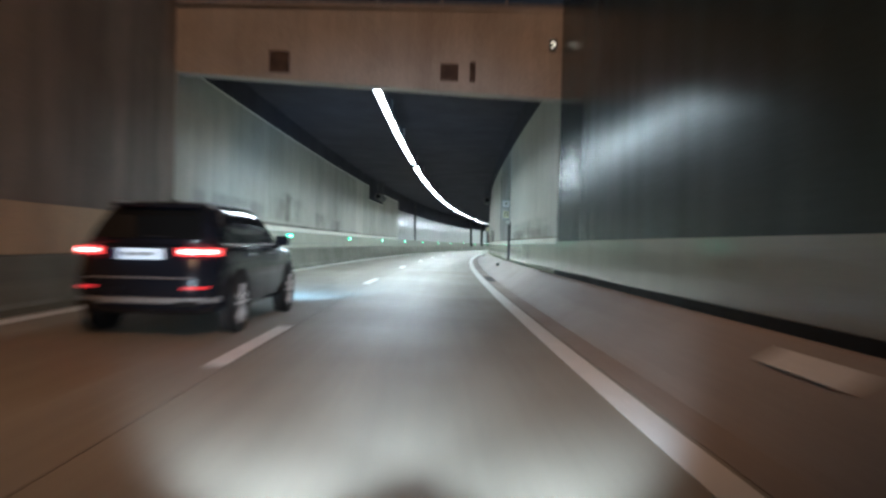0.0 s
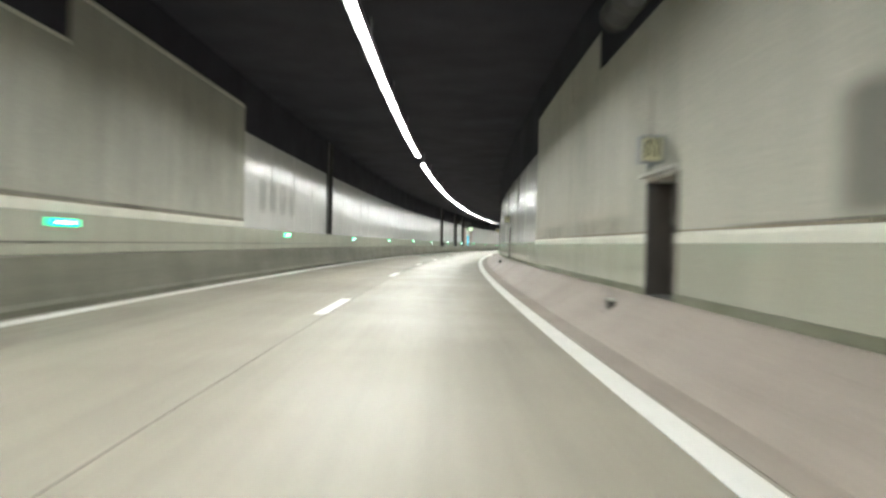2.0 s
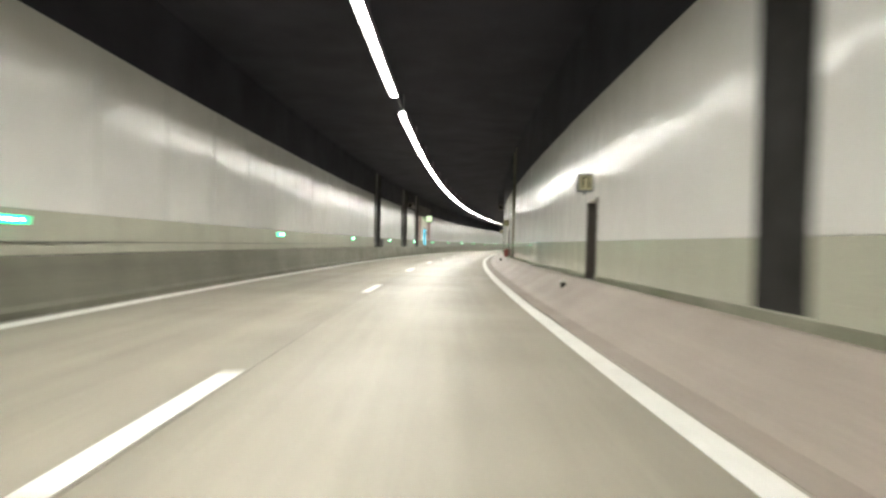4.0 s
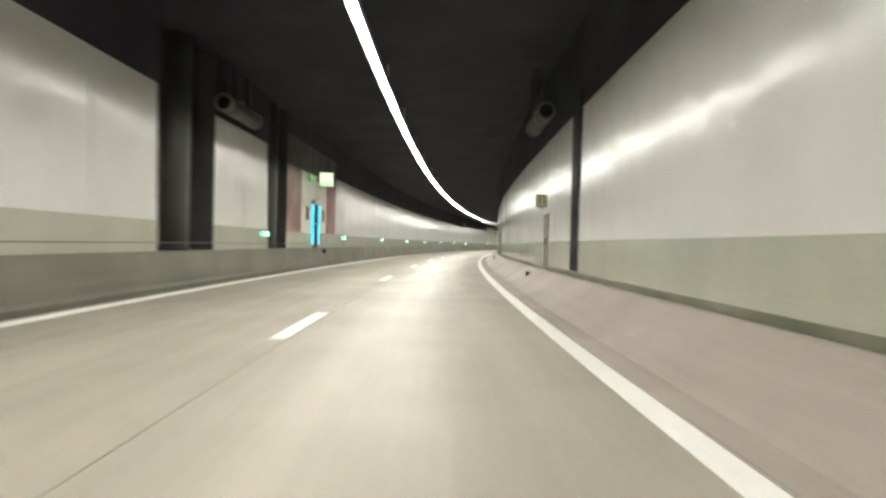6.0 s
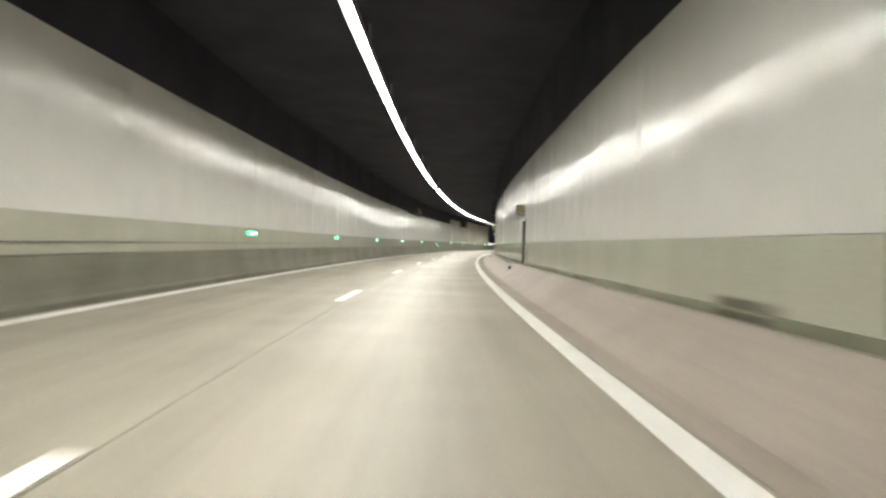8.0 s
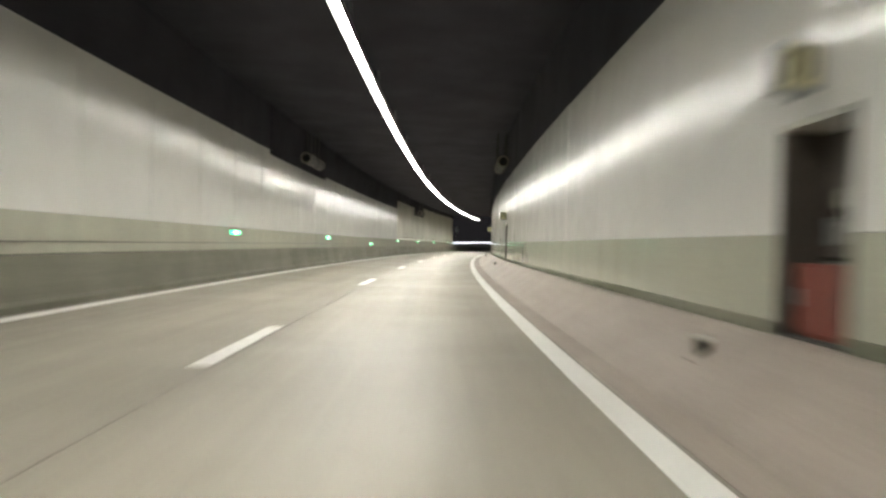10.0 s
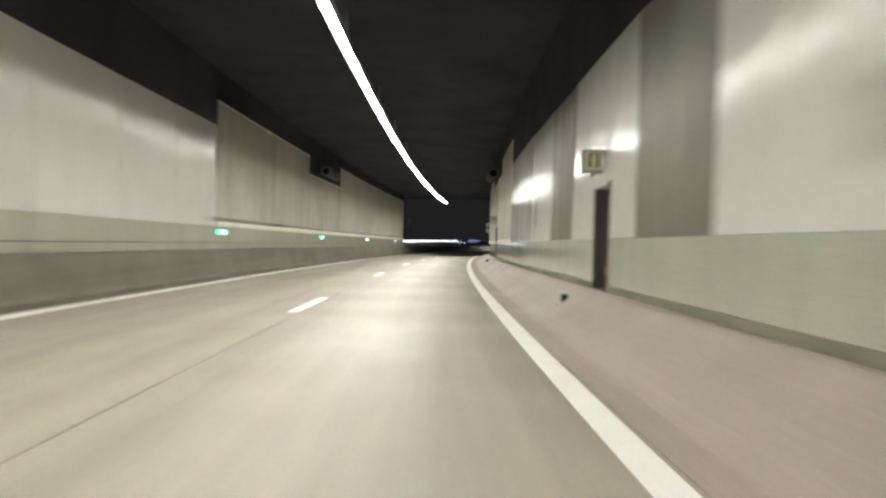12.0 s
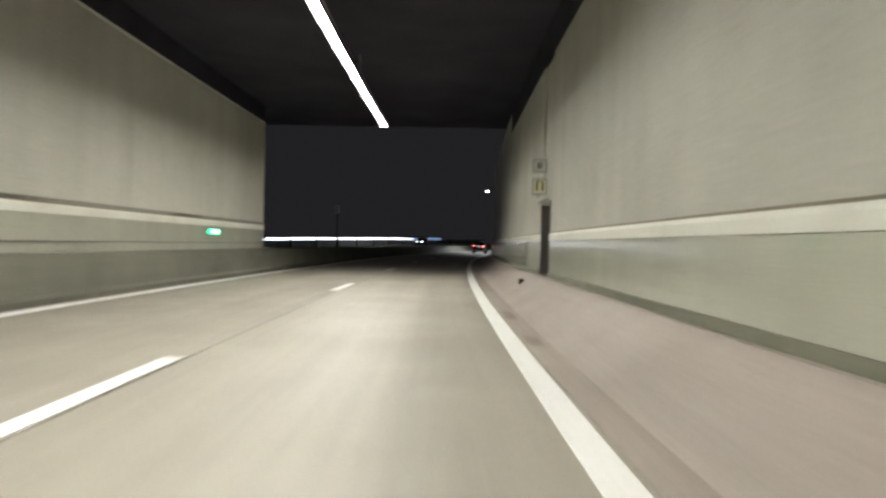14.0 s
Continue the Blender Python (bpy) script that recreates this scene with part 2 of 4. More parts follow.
wall_right = structure(new("wall_right"), "stained concrete tunnel wall with white cladding", "wall")
wall_left = structure(new("wall_left"), "stained concrete tunnel wall with white cladding", "wall")
RECESS = (129.3, 131.3)
for a, b in split(IN, END_R, 60, DOORS + [RECESS]):
    slab("backing", a, b, UR + 0.06, UR + 0.5, -0.1, 5.75 if a < OUT else 5.0, M["concrete"], wall_right)
    slab("band", a, b, UR, UR + 0.055, 0.485, 1.22, M["band"], wall_right)
    slab("plinth", a, b, UR - 0.03, UR - 0.004, 0.47, 0.58, M["moss"], wall_right)
# niche and recess backs, their shade put into the dark base colour
for a, b in DOORS:
    slab("backing", a, b, UR + 0.06, UR + 0.5, NICHE_TOP, 5.75, M["concrete"], wall_right)
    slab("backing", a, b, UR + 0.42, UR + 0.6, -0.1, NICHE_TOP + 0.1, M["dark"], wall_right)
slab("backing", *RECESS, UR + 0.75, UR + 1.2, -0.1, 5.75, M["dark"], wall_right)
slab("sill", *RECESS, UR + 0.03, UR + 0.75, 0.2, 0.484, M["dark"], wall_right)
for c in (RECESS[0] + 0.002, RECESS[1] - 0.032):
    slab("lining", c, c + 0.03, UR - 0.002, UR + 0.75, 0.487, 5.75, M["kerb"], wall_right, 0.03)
for a, b in split(IN, OUT, 60, BAYS):
    slab("backing", a, b, UL - 0.5, UL - 0.06, -0.1, 5.75, M["concrete"], wall_left)
    slab("band", a, b, UL - 0.055, UL, 0.812, 1.44, M["band"], wall_left)
# bay backs, sides and sills, likewise coloured dark for their shade
for a, b in BAYS:
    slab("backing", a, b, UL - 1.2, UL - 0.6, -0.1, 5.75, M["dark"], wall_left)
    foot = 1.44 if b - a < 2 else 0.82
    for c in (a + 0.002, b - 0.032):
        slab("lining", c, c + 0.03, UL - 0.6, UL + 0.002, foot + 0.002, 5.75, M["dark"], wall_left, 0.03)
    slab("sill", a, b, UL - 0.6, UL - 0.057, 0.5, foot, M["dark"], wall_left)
    if b - a < 2:
        slab("band", a, b, UL - 0.055, UL, 0.812, 1.44, M["band"], wall_left)
def ledge_right(s):
    """Foot and top of the cream ledge on the right wall, lower in the first stretch."""
    return (1.168, 1.300) if s < 100 else (1.212, 1.365)


# cream ledges of the concrete stretches
for a, b in split(IN, 69.8, 9, DOORS) + split(305.9, END_R, 9, DOORS):
    z0, z1 = ledge_right(a)
    ribbon("ledge", a, b, ((UR - 0.010, z0), (UR + 0.058, z0), (UR + 0.058, z1), (UR + 0.013, z1), (UR - 0.008, z1 - 0.045)), M["ledge"], wall_right)
for a, b in split(IN, 68.4, 9) + split(300.4, OUT, 9):
    ribbon("ledge", a, b, ((UL - 0.058, 1.445), (UL + 0.014, 1.445), (UL + 0.012, 1.56), (UL - 0.012, 1.61), (UL - 0.058, 1.61)), M["ledge"], wall_left)
# dirt lines that settled above the ledges
for a, b in split(IN, 68.4, 17) + split(300.4, OUT, 17):
    slab("dirt_line", a, b, UL - 0.056, UL - 0.008, 1.611, 1.622 + 0.01 * random.random(), M["dirt"], wall_left)
for a, b in split(IN, 69.8, 9, DOORS) + split(305.9, OUT, 9, DOORS):
    slab("dirt_line", a, b, UR + 0.010, UR + 0.056, ledge_right(a)[1] + 0.001, ledge_right(a)[1] + 0.015 + 0.012 * random.random(), M["dirt"], wall_right)
# dark upper walls
for name, u0, u1, top, spans, wall in (
        ("upper_lining", UR + 0.03, UR + 0.058, 3.96, ((69.8, 305.9),), wall_right), ("upper_lining", UL - 0.058, UL - 0.03, 4.22, ((68.4, 300.4),), wall_left)):
    for a, b in spans:
        for c, d in split(a, b, 40, list(BAYS) + [EXIT] if wall is wall_left else [RECESS]):
            slab(name, c, d, u0, u1, top, 5.75, M["soot"], wall)
for a, b, z in ((IN, 51.4, 5.06), (51.4, 58.7, 4.14), (58.7, 68.4, 5.0), (300.4, 313.0, 4.9), (313.0, 321.0, 4.1), (321.0, OUT, 5.18)):
    slab("upper_lining", a, b, UL - 0.058, UL - 0.02, z, 5.75, M["soot"], wall_left)
for a, b, z in ((IN, 53.5, 5.0), (53.5, 60.5, 4.3), (60.5, 69.8, 5.0), (305.9, 313.0, 4.9), (313.0, 321.0, 4.2), (321.0, OUT, 4.95)):
    slab("upper_lining", a, b, UR + 0.02, UR + 0.058, z, 5.75, M["soot"], wall_right)
slab("upper_lining", *EXIT, UL - 0.058, UL - 0.03, 3.9, 5.0, M["dark"], wall_left)
slab("upper_lining", *EXIT, UL - 0.058, UL - 0.03, 5.0, 5.75, M["soot"], wall_left)
for a, b in JOINTS:
    slab("joint_cover", a, b, UR - 0.012, UR + 0.056, 0.60, 4.3, M["joint"], wall_right)
structure(slab("ceiling", IN + 0.41, OUT + 4, UL - 1.2, UR + 0.6, 5.76, 6.1, M["soot"]), "soot-black tunnel ceiling", "ceiling")

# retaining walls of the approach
# right wall: the weak teal light on it is put into its base colour
structure(slab("wall_approach_right", -110, IN - 0.055, UR + 0.02, UR + 0.5, -0.1, 7.4, M["gloom"]), "stained concrete retaining wall with dim teal light in its colour", "wall")
structure(slab("wall_approach_left", -110, IN - 0.055, UL - 0.5, UL - 0.02, -0.1, 7.4, M["rough"]), "brown stained concrete retaining wall", "wall")
structure(slab("wall_band_approach_right", -110, IN - 0.01, UR - 0.01, UR + 0.015, 0.485, 1.22, M["band"]), "painted greenish lower wall band", "wall band")
structure(slab("plinth_approach_right", -110, IN - 0.055, UR - 0.03, UR - 0.012, 0.47, 0.585, M["joint"]), "near-black strip at the foot of the wall", "plinth")
structure(slab("wall_band_approach_left", -110, IN - 0.01, UL - 0.015, UL + 0.03, 0.812, 1.56, M["tan"]), "painted beige lower wall band", "wall band")


# ---- shaping helpers for things ----
def empty(name, m):
    ob = new(name)
    ob.matrix_world = m
    return ob


def box_bm(x0, x1, y0, y1, z0, z1, bevel=0.0, bm=None):
    bm = bm or bmesh.new()
    r = bmesh.ops.create_cube(bm, size=1.0)["verts"]
    bmesh.ops.scale(bm, vec=(x1 - x0, y1 - y0, z1 - z0), verts=r)
    bmesh.ops.translate(bm, vec=((x0 + x1) / 2, (y0 + y1) / 2, (z0 + z1) / 2), verts=r)
    if bevel:
        edges = {e for v in r for e in v.link_edges}
        bmesh.ops.bevel(bm, geom=list(edges), offset=bevel, segments=2, affect="EDGES", profile=0.5)
    return bm


def tube_bm(r, length, axis="Y", at_=(0, 0, 0), n=20, r2=None, bm=None):
    bm = bm or bmesh.new()
    v = bmesh.ops.create_cone(bm, cap_ends=True, segments=n, radius1=r, radius2=r if r2 is None else r2, depth=length)["verts"]
    turn = {"Z": Matrix(), "Y": Matrix.Rotation(radians(-90), 4, "X"), "X": Matrix.Rotation(radians(90), 4, "Y")}[axis]
    bmesh.ops.transform(bm, matrix=Matrix.Translation(at_) @ turn, verts=v)
    return bm


def part(name, bm, material, parent, label="", smooth=False):
    me = bpy.data.meshes.new(name)
    bm.to_mesh(me)
    bm.free()
    me.materials.append(material)
    if smooth:
        for p in me.polygons:
            p.use_smooth = True
    ob = new(name, me)
    ob.parent = parent
    return tagged(ob, label) if label else ob


# ---- portal ----
def portal():
    v = [at(IN + ds, u, z) for ds in (-0.05, 0.4) for u, z in ((UL - 0.5, 4.8), (UR + 0.5, 4.35), (UR + 0.5, 6.3), (UL - 0.5, 6.2))]
    f = [(0, 1, 2, 3), (7, 6, 5, 4), (0, 4, 5, 1), (1, 5, 6, 2), (2, 6, 7, 3), (3, 7, 4, 0)]
    beam = structure(mesh_ob("portal_beam", v, f, M["lintel"]), "stained concrete beam over the tunnel mouth", "beam")
    for u0, u1, z0, z1 in ((-5.2, -4.75, 4.82, 5.3), (-1.4, -1.0, 4.72, 5.1), (-0.75, -0.62, 4.7, 5.15)):
        slab("rusty_plate", IN - 0.075, IN - 0.052, u0, u1, z0, z1, M["rust"], beam, 0.03)
    slab("cap", IN - 0.07, IN + 0.45, UL - 0.5, UR + 0.5, 6.31, 6.38, M["lintel"], beam)
    return beam


M["warm_lens"] = shader("warm_lens", (0.9, 0.8, 0.6), 0.4, bump=0, emit=(1.0, 0.75, 0.5), power=2.0)
M["white"] = shader("white_reflector", (0.85, 0.85, 0.84), 0.4, scale=4, grain=40, bump=0.02, amount=0.3)
M["rust"] = shader("rusty_steel", (0.10, 0.065, 0.045), 0.8, 0.2, scale=5, grain=60, amount=0.8, spot=(0.05, 0.035, 0.03))
portal()
railing = tagged(empty("railing", stand(IN + 0.1, 0, 6.38)), "thin grey steel railing on top of the portal beam", "railing")
for i in range(7):
    part("post", tube_bm(0.03, 1.0, "Z", (-7.2 + 1.45 * i, 0, 0.5), 10), M["steel"], railing)
for z in (0.1, 0.55, 1.0):
    part("rail", tube_bm(0.025, 9.0, "X", (-2.9, 0, z), 10), M["steel"], railing)

# small box with three glowing discs at the right end of the beam
warning_lamp = tagged(empty("warning_lamp", stand(IN - 0.05, 1.08, 5.55)), "small dark box with glowing warm spots on the portal beam", "lamp")
part("housing", box_bm(-0.08, 0.08, -0.09, 0.0, -0.12, 0.12, 0.015), M["black"], warning_lamp)
for x, z in ((-0.03, 0.05), (0.03, 0.02), (-0.01, -0.05)):
    part("lens", tube_bm(0.022, 0.02, "Y", (x, -0.1, z), 12), M["warm_lens"], warning_lamp, "small glowing warm white disc")

# ---- light line ----
STRIP_U, STRIP_Z = -3.05, 5.05
for s0, s1 in ((17.6, 36.4), (38.5, 80.9), (84.3, 114.3), (117.0, 185.6), (185.75, 238.6), (241.9, 301.5), (301.65, 350.9)):
    fitting = tagged(new("tunnel_light"), "continuous white strip light hung below the black ceiling", "strip light", "tunnel light line")
    slab("housing", s0, s1, STRIP_U - 0.11, STRIP_U + 0.11, STRIP_Z + 0.05, STRIP_Z + 0.12, M["steel"], fitting)
    slab("diffuser", s0 + 0.05, s1 - 0.05, STRIP_U - 0.08, STRIP_U + 0.08, STRIP_Z, STRIP_Z + 0.047, M["glow"], fitting)
    for u in (STRIP_U - 0.115, STRIP_U + 0.10):
        slab("skirt", s0, s1, u, u + 0.015, STRIP_Z - 0.05, STRIP_Z + 0.05, M["dark"], fitting)
    for a, b in split(s0 + 0.5, s1 - 0.5, 6.0):
        slab("hanger", a, a + 0.04, STRIP_U - 0.02, STRIP_U + 0.02, STRIP_Z + 0.12, 5.762, M["steel"], fitting)
carrier = tagged(slab("carrier_rail", 17.6, 350.9, STRIP_U - 0.03, STRIP_U + 0.03, STRIP_Z + 0.122, STRIP_Z + 0.16, M["dark"]), "thin dark steel carrier rail that joins the strip lights", "rail")

# ---- conduit and guide lights along the left wall ----
conduit = tagged(new("cable_conduit"), "thin dark cable conduit along the wall band", "conduit")
for a, b in split(IN, OUT, 40, [(171.0, 174.2)]):
    slab("pipe", a, b, UL + 0.002, UL + 0.026, 0.98, 1.004, M["conduit"], conduit)


def guide_light(m):
    g = empty("guide_light", m)
    part("housing", box_bm(0, 0.035, -0.50, 0.46, -0.075, 0.075, 0.012), M["band"], g)
    # lens drawn oversized, so that its size takes in the bloom round it
    lens = part("lens", box_bm(0.035, 0.06, -0.47, 0.43, -0.058, 0.058, 0.01), M["green"], g, "glowing green lens enlarged by its bloom")
    for k in range(8):
        part("led", box_bm(0.06, 0.066, -0.20 + 0.062 * k, -0.172 + 0.062 * k, -0.022, 0.022, 0.004), M["led"], lens, "bright white-green diode")
    return tagged(g, "green emergency guide light on the tunnel wall", "guide light", "guide lights")


light_one = guide_light(stand(28.25, UL, 1.29))
for i in range(1, 22):
    copy_thing(light_one, stand(28.25 + 15.14 * i, UL, 0.98 if i == 17 else 1.29))

# ---- emergency niches of the right wall ----
M["door"] = shader("brown_steel_door", (0.085, 0.072, 0.06), 0.45, 0.3, scale=2, grain=60, amount=0.5)
M["frame"] = shader("pale_steel_frame", (0.55, 0.54, 0.48), 0.45, 0.2, scale=2, grain=60)
M["sign"] = shader("yellowed_sign_face", (0.62, 0.58, 0.36), 0.35, scale=4, grain=50, bump=0.02)
M["phone"] = shader("dusty_grey_paint", (0.36, 0.355, 0.30), 0.6, scale=3, grain=60, amount=0.5)
M["extinguisher"] = shader("red_paint", (0.2, 0.045, 0.028), 0.55, scale=5, grain=60, bump=0.03)


def niche(m, half):
    """An upright recess with jambs and a steel door, local y along the road, x into the wall."""
    g = empty("emergency_niche", m)
    for y in (-half, half - 0.05):
        part("jamb", box_bm(-0.012, 0.40, y, y + 0.05, 0.49, NICHE_TOP, 0.006), M["door"], g)
    part("head", box_bm(-0.02, 0.40, -half + 0.05, half - 0.05, NICHE_TOP - 0.05, NICHE_TOP, 0.006), M["frame"], g)
    if half > 0.6:
        part("hood", box_bm(-0.11, -0.004, -half - 0.06, half + 0.06, NICHE_TOP + 0.012, NICHE_TOP + 0.06, 0.008), M["frame"], g, "pale sheet-metal hood")
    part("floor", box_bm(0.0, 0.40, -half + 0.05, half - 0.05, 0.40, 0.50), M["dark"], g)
    door = part("door", box_bm(0.32, 0.37, -half + 0.06, half - 0.06, 0.52, NICHE_TOP - 0.06, 0.01), M["door"], g, "brown steel door")
    part("handle", box_bm(0.26, 0.30, 0.25, 0.29, 1.15, 1.35, 0.008), M["steel"], door)
    return tagged(g, "recessed emergency niche with brown steel door in the wall", "wall niche", "emergency niches")


def cabinet_niche(m):
    """The same recess closed by two pale leaves that stand a hand apart."""
    g = empty("emergency_niche", m)
    for y in (-NICHE_HALF, NICHE_HALF - 0.05):
        part("jamb", box_bm(-0.012, 0.40, y, y + 0.05, 0.49, NICHE_TOP, 0.006), M["frame"], g)
    part("head", box_bm(-0.012, 0.40, -NICHE_HALF + 0.05, NICHE_HALF - 0.05, NICHE_TOP - 0.05, NICHE_TOP, 0.006), M["frame"], g)
    part("floor", box_bm(0.0, 0.40, -NICHE_HALF + 0.05, NICHE_HALF - 0.05, 0.40, 0.50), M["dark"], g)
    for y, y1 in ((-NICHE_HALF + 0.06, -0.12), (0.28, NICHE_HALF - 0.06)):
        leaf = part("leaf", box_bm(0.03, 0.06, y, y1, 0.52, NICHE_TOP - 0.06, 0.008), M["frame"], g, "pale steel leaf")
        part("handle", box_bm(0.0, 0.03, y + 0.06, y + 0.10, 1.15, 1.32, 0.006), M["black"], leaf)
    return tagged(g, "recessed emergency niche with two pale steel leaves ajar", "wall niche", "emergency niches")


def niche_sign(m):
    g = empty("niche_sign", m)
    part("box", box_bm(-0.30, 0.0, -0.07, 0.07, 2.16, 2.50, 0.015), M["steel"], g)
    part("face", box_bm(-0.27, -0.03, -0.078, -0.072, 2.19, 2.47), M["sign"], g, "yellowed sign face")
    for x in (-0.22, -0.11):
        part("bar", box_bm(x, x + 0.035, -0.083, -0.079, 2.24, 2.42), M["black"], g)
    part("bar", box_bm(-0.22, -0.075, -0.083, -0.079, 2.425, 2.445), M["black"], g)
    part("bracket", box_bm(-0.18, -0.12, -0.03, 0.03, 2.11, 2.16, 0.005), M["steel"], g)
    return tagged(g, "small yellowed box sign with dark bars on the wall", "sign", "niche signs")


def hose_cabinet(m, half):
    """A low red cabinet that fills the foot of a niche, its front towards the road at local -x."""
    g = empty("hose_cabinet", m)
    part("body", box_bm(-0.10, 0.10, -half, half, 0.0, 0.52, 0.012), M["extinguisher"], g)
    door = part("door", box_bm(-0.118, -0.102, -half + 0.03, half - 0.03, 0.03, 0.49, 0.006), M["extinguisher"], g)
    part("handle", box_bm(-0.135, -0.118, half - 0.1, half - 0.06, 0.22, 0.34, 0.004), M["steel"], door)
    part("valve_wheel", tube_bm(0.06, 0.025, "Z", (0, 0.04, 0.555), 16), M["black"], g)
    part("valve_stem", tube_bm(0.018, 0.06, "Z", (0, 0.04, 0.53), 10), M["steel"], g)
    return tagged(g, "red fire hose cabinet in the foot of the niche", "fire cabinet", "fire hose cabinets")


def scupper(m):
    """A squat bracket on the slope: a grey block with a pale cap and a dark reflector on the side of the traffic."""
    g = empty("barrier_reflector", m)
    part("body", box_bm(-0.055, 0.06, -0.05, 0.05, -0.06, 0.12, 0.012), M["grey"], g)
    part("cap", box_bm(-0.065, 0.065, -0.058, 0.058, 0.12, 0.15, 0.008), M["frame"], g, "pale cap")
    part("reflector", box_bm(-0.035, 0.04, -0.058, -0.05, 0.0, 0.10, 0.003), M["black"], g, "dirty dark reflector")
    part("foot", box_bm(-0.11, 0.03, -0.07, 0.07, -0.075, -0.045, 0.006), M["rust"], g, "rusty foot plate")
    return tagged(g, "small grey reflector bracket on the sloped barrier", "reflector", "barrier reflectors")


def emergency_phone(m):
    """A pale cabinet on the near side of a niche, with a handset behind its flap."""
    g = empty("emergency_phone", m)
    part("body", box_bm(0.14, 0.31, -0.42, -0.08, 1.16, 1.53, 0.012), M["phone"], g)
    flap = part("flap", box_bm(0.125, 0.14, -0.40, -0.10, 1.18, 1.51, 0.005), M["phone"], g)
    part("handle", box_bm(0.105, 0.125, -0.15, -0.12, 1.30, 1.40, 0.004), M["black"], flap)
    part("cable", tube_bm(0.012, 0.42, "Z", (0.22, -0.25, 1.74), 8), M["black"], g)
    return tagged(g, "pale emergency phone cabinet in the wall niche", "phone cabinet", "emergency phones")


n0, n2, q0, r0 = niche(stand(NICHES[0], UR, 0), NICHE_WIDE), niche(stand(82.1, UR, 0), NICHE_HALF), niche_sign(stand(NICHES[0], UR, 0)), scupper(stand(NICHES[0] + 0.5, 0.88, 0.262))
n1 = cabinet_niche(stand(161.05, UR, 0))
for n in NICHES[1:]:
    if n not in (161.05, 82.1):
        copy_thing(n0 if n in IN_CONCRETE else n2, stand(n, UR, 0))
    copy_thing(q0, stand(n, UR, 0))
    copy_thing(r0, stand(n + (0.5 if n == 134.78 else 0.7 if n == 290.7 else 0.9), 0.88, 0.262))
phone = emergency_phone(stand(NICHES[0], UR, 0))
for n in NICHES[1:]:
    if n != 161.05:
        copy_thing(phone, stand(n, UR, 0))
plain = empty("pictogram_sign", stand(NICHES[0], UR, 0))
part("plate", box_bm(-0.30, 0.0, -0.02, 0.02, 2.62, 2.90, 0.008), M["steel"], plain)
part("face", box_bm(-0.275, -0.025, -0.026, -0.021, 2.645, 2.875), M["frame"], plain, "pale faded face")
part("mark", box_bm(-0.20, -0.10, -0.031, -0.0265, 2.70, 2.82), M["grey"], plain)
tagged(plain, "small faded pale sign plate above the niche sign", "sign", "pictogram signs")
copy_thing(plain, stand(341.2, UR, 0))
drop = tagged(empty("junction_box", stand(269.0, UR, 0)), "small grey junction box over a pale cover plate", "junction box")
part("box", box_bm(-0.06, 0.0, -0.11, 0.11, 1.24, 1.44, 0.01), M["grey"], drop)
part("cover", box_bm(-0.016, 0.0, -0.62, 0.62, 0.61, 1.215, 0.006), M["band"], drop, "pale cover plate")
left_block = tagged(empty("barrier_reflector", stand(173.9, -7.10, 0.56)), "small dark reflector block fixed to the dark barrier", "reflector")
part("body", box_bm(-0.06, 0.07, -0.12, 0.12, 0.0, 0.2, 0.012), M["black"], left_block)
x0, x1 = hose_cabinet(stand(NICHES[0], UR + 0.19, 0.5), NICHE_WIDE - 0.1), hose_cabinet(stand(187.0, UR + 0.19, 0.5), NICHE_HALF - 0.1)
copy_thing(x0, stand(316.0, UR + 0.19, 0.5))
tagged(hose_cabinet(stand(135.38, UR - 0.108, 0.488) @ Matrix.Diagonal((1, 1, 0.78, 1)), 0.12), "narrow red fire cabinet standing beside the niche", "fire cabinet", "fire hose cabinets")
tagged(hose_cabinet(stand(290.52, UR + 0.19, 0.5), 0.2), "narrow red fire cabinet in the foot of the niche", "fire cabinet", "fire hose cabinets")
for n in (239.0, 264.8):
    copy_thing(x1, stand(n, UR + 0.19, 0.5))

# ---- pipes in the dark bays of the left wall ----
M["riser"] = shader("grey_riser_pipe", (0.10, 0.102, 0.094), 0.35, scale=2, grain=40, streak=0.2)
for a, b in BAYS:
    wide = b - a > 2
    foot, radius, s = 0.82 if wide else 1.44, 0.42 if wide else 0.2, a + (b - a) * 0.56
    pipe = tagged(empty("riser_pipe", stand(s, UL - 0.08 - radius, foot)), "dark grey vertical riser pipe in a wall recess", "pipe", "riser pipes")
    part("tube", tube_bm(radius, 5.75 - foot, "Z", (0, 0, (5.75 - foot) / 2), 32), M["riser"], pipe, smooth=True)
    part("collar", tube_bm(radius + 0.03, 0.06, "Z", (0, 0, 0.03), 32), M["dark"], pipe, smooth=True)

# ---- emergency exit bay ----
M["cyan"] = shader("cyan_light_strip", (0.1, 0.6, 0.8), 0.4, bump=0, emit=(0.0, 0.62, 0.84), power=1.2)
M["exit_face"] = shader("lit_exit_face", (0.6, 0.8, 0.6), 0.4, bump=0, emit=(0.80, 1.0, 0.62), power=1.15)
M["green_sign"] = shader("green_sign", (0.02, 0.3, 0.08), 0.4, bump=0, emit=(0.25, 0.8, 0.15), power=0.5)
for a, b in ((167.55, 170.0), (175.1, 177.5)):
    tagged(slab("cladding_panel", a, b, UL - 0.058, UL - 0.02, 1.442, 3.89, M["red"]), "brick-red cladding panel beside the emergency exit", "wall panel", "red panels")
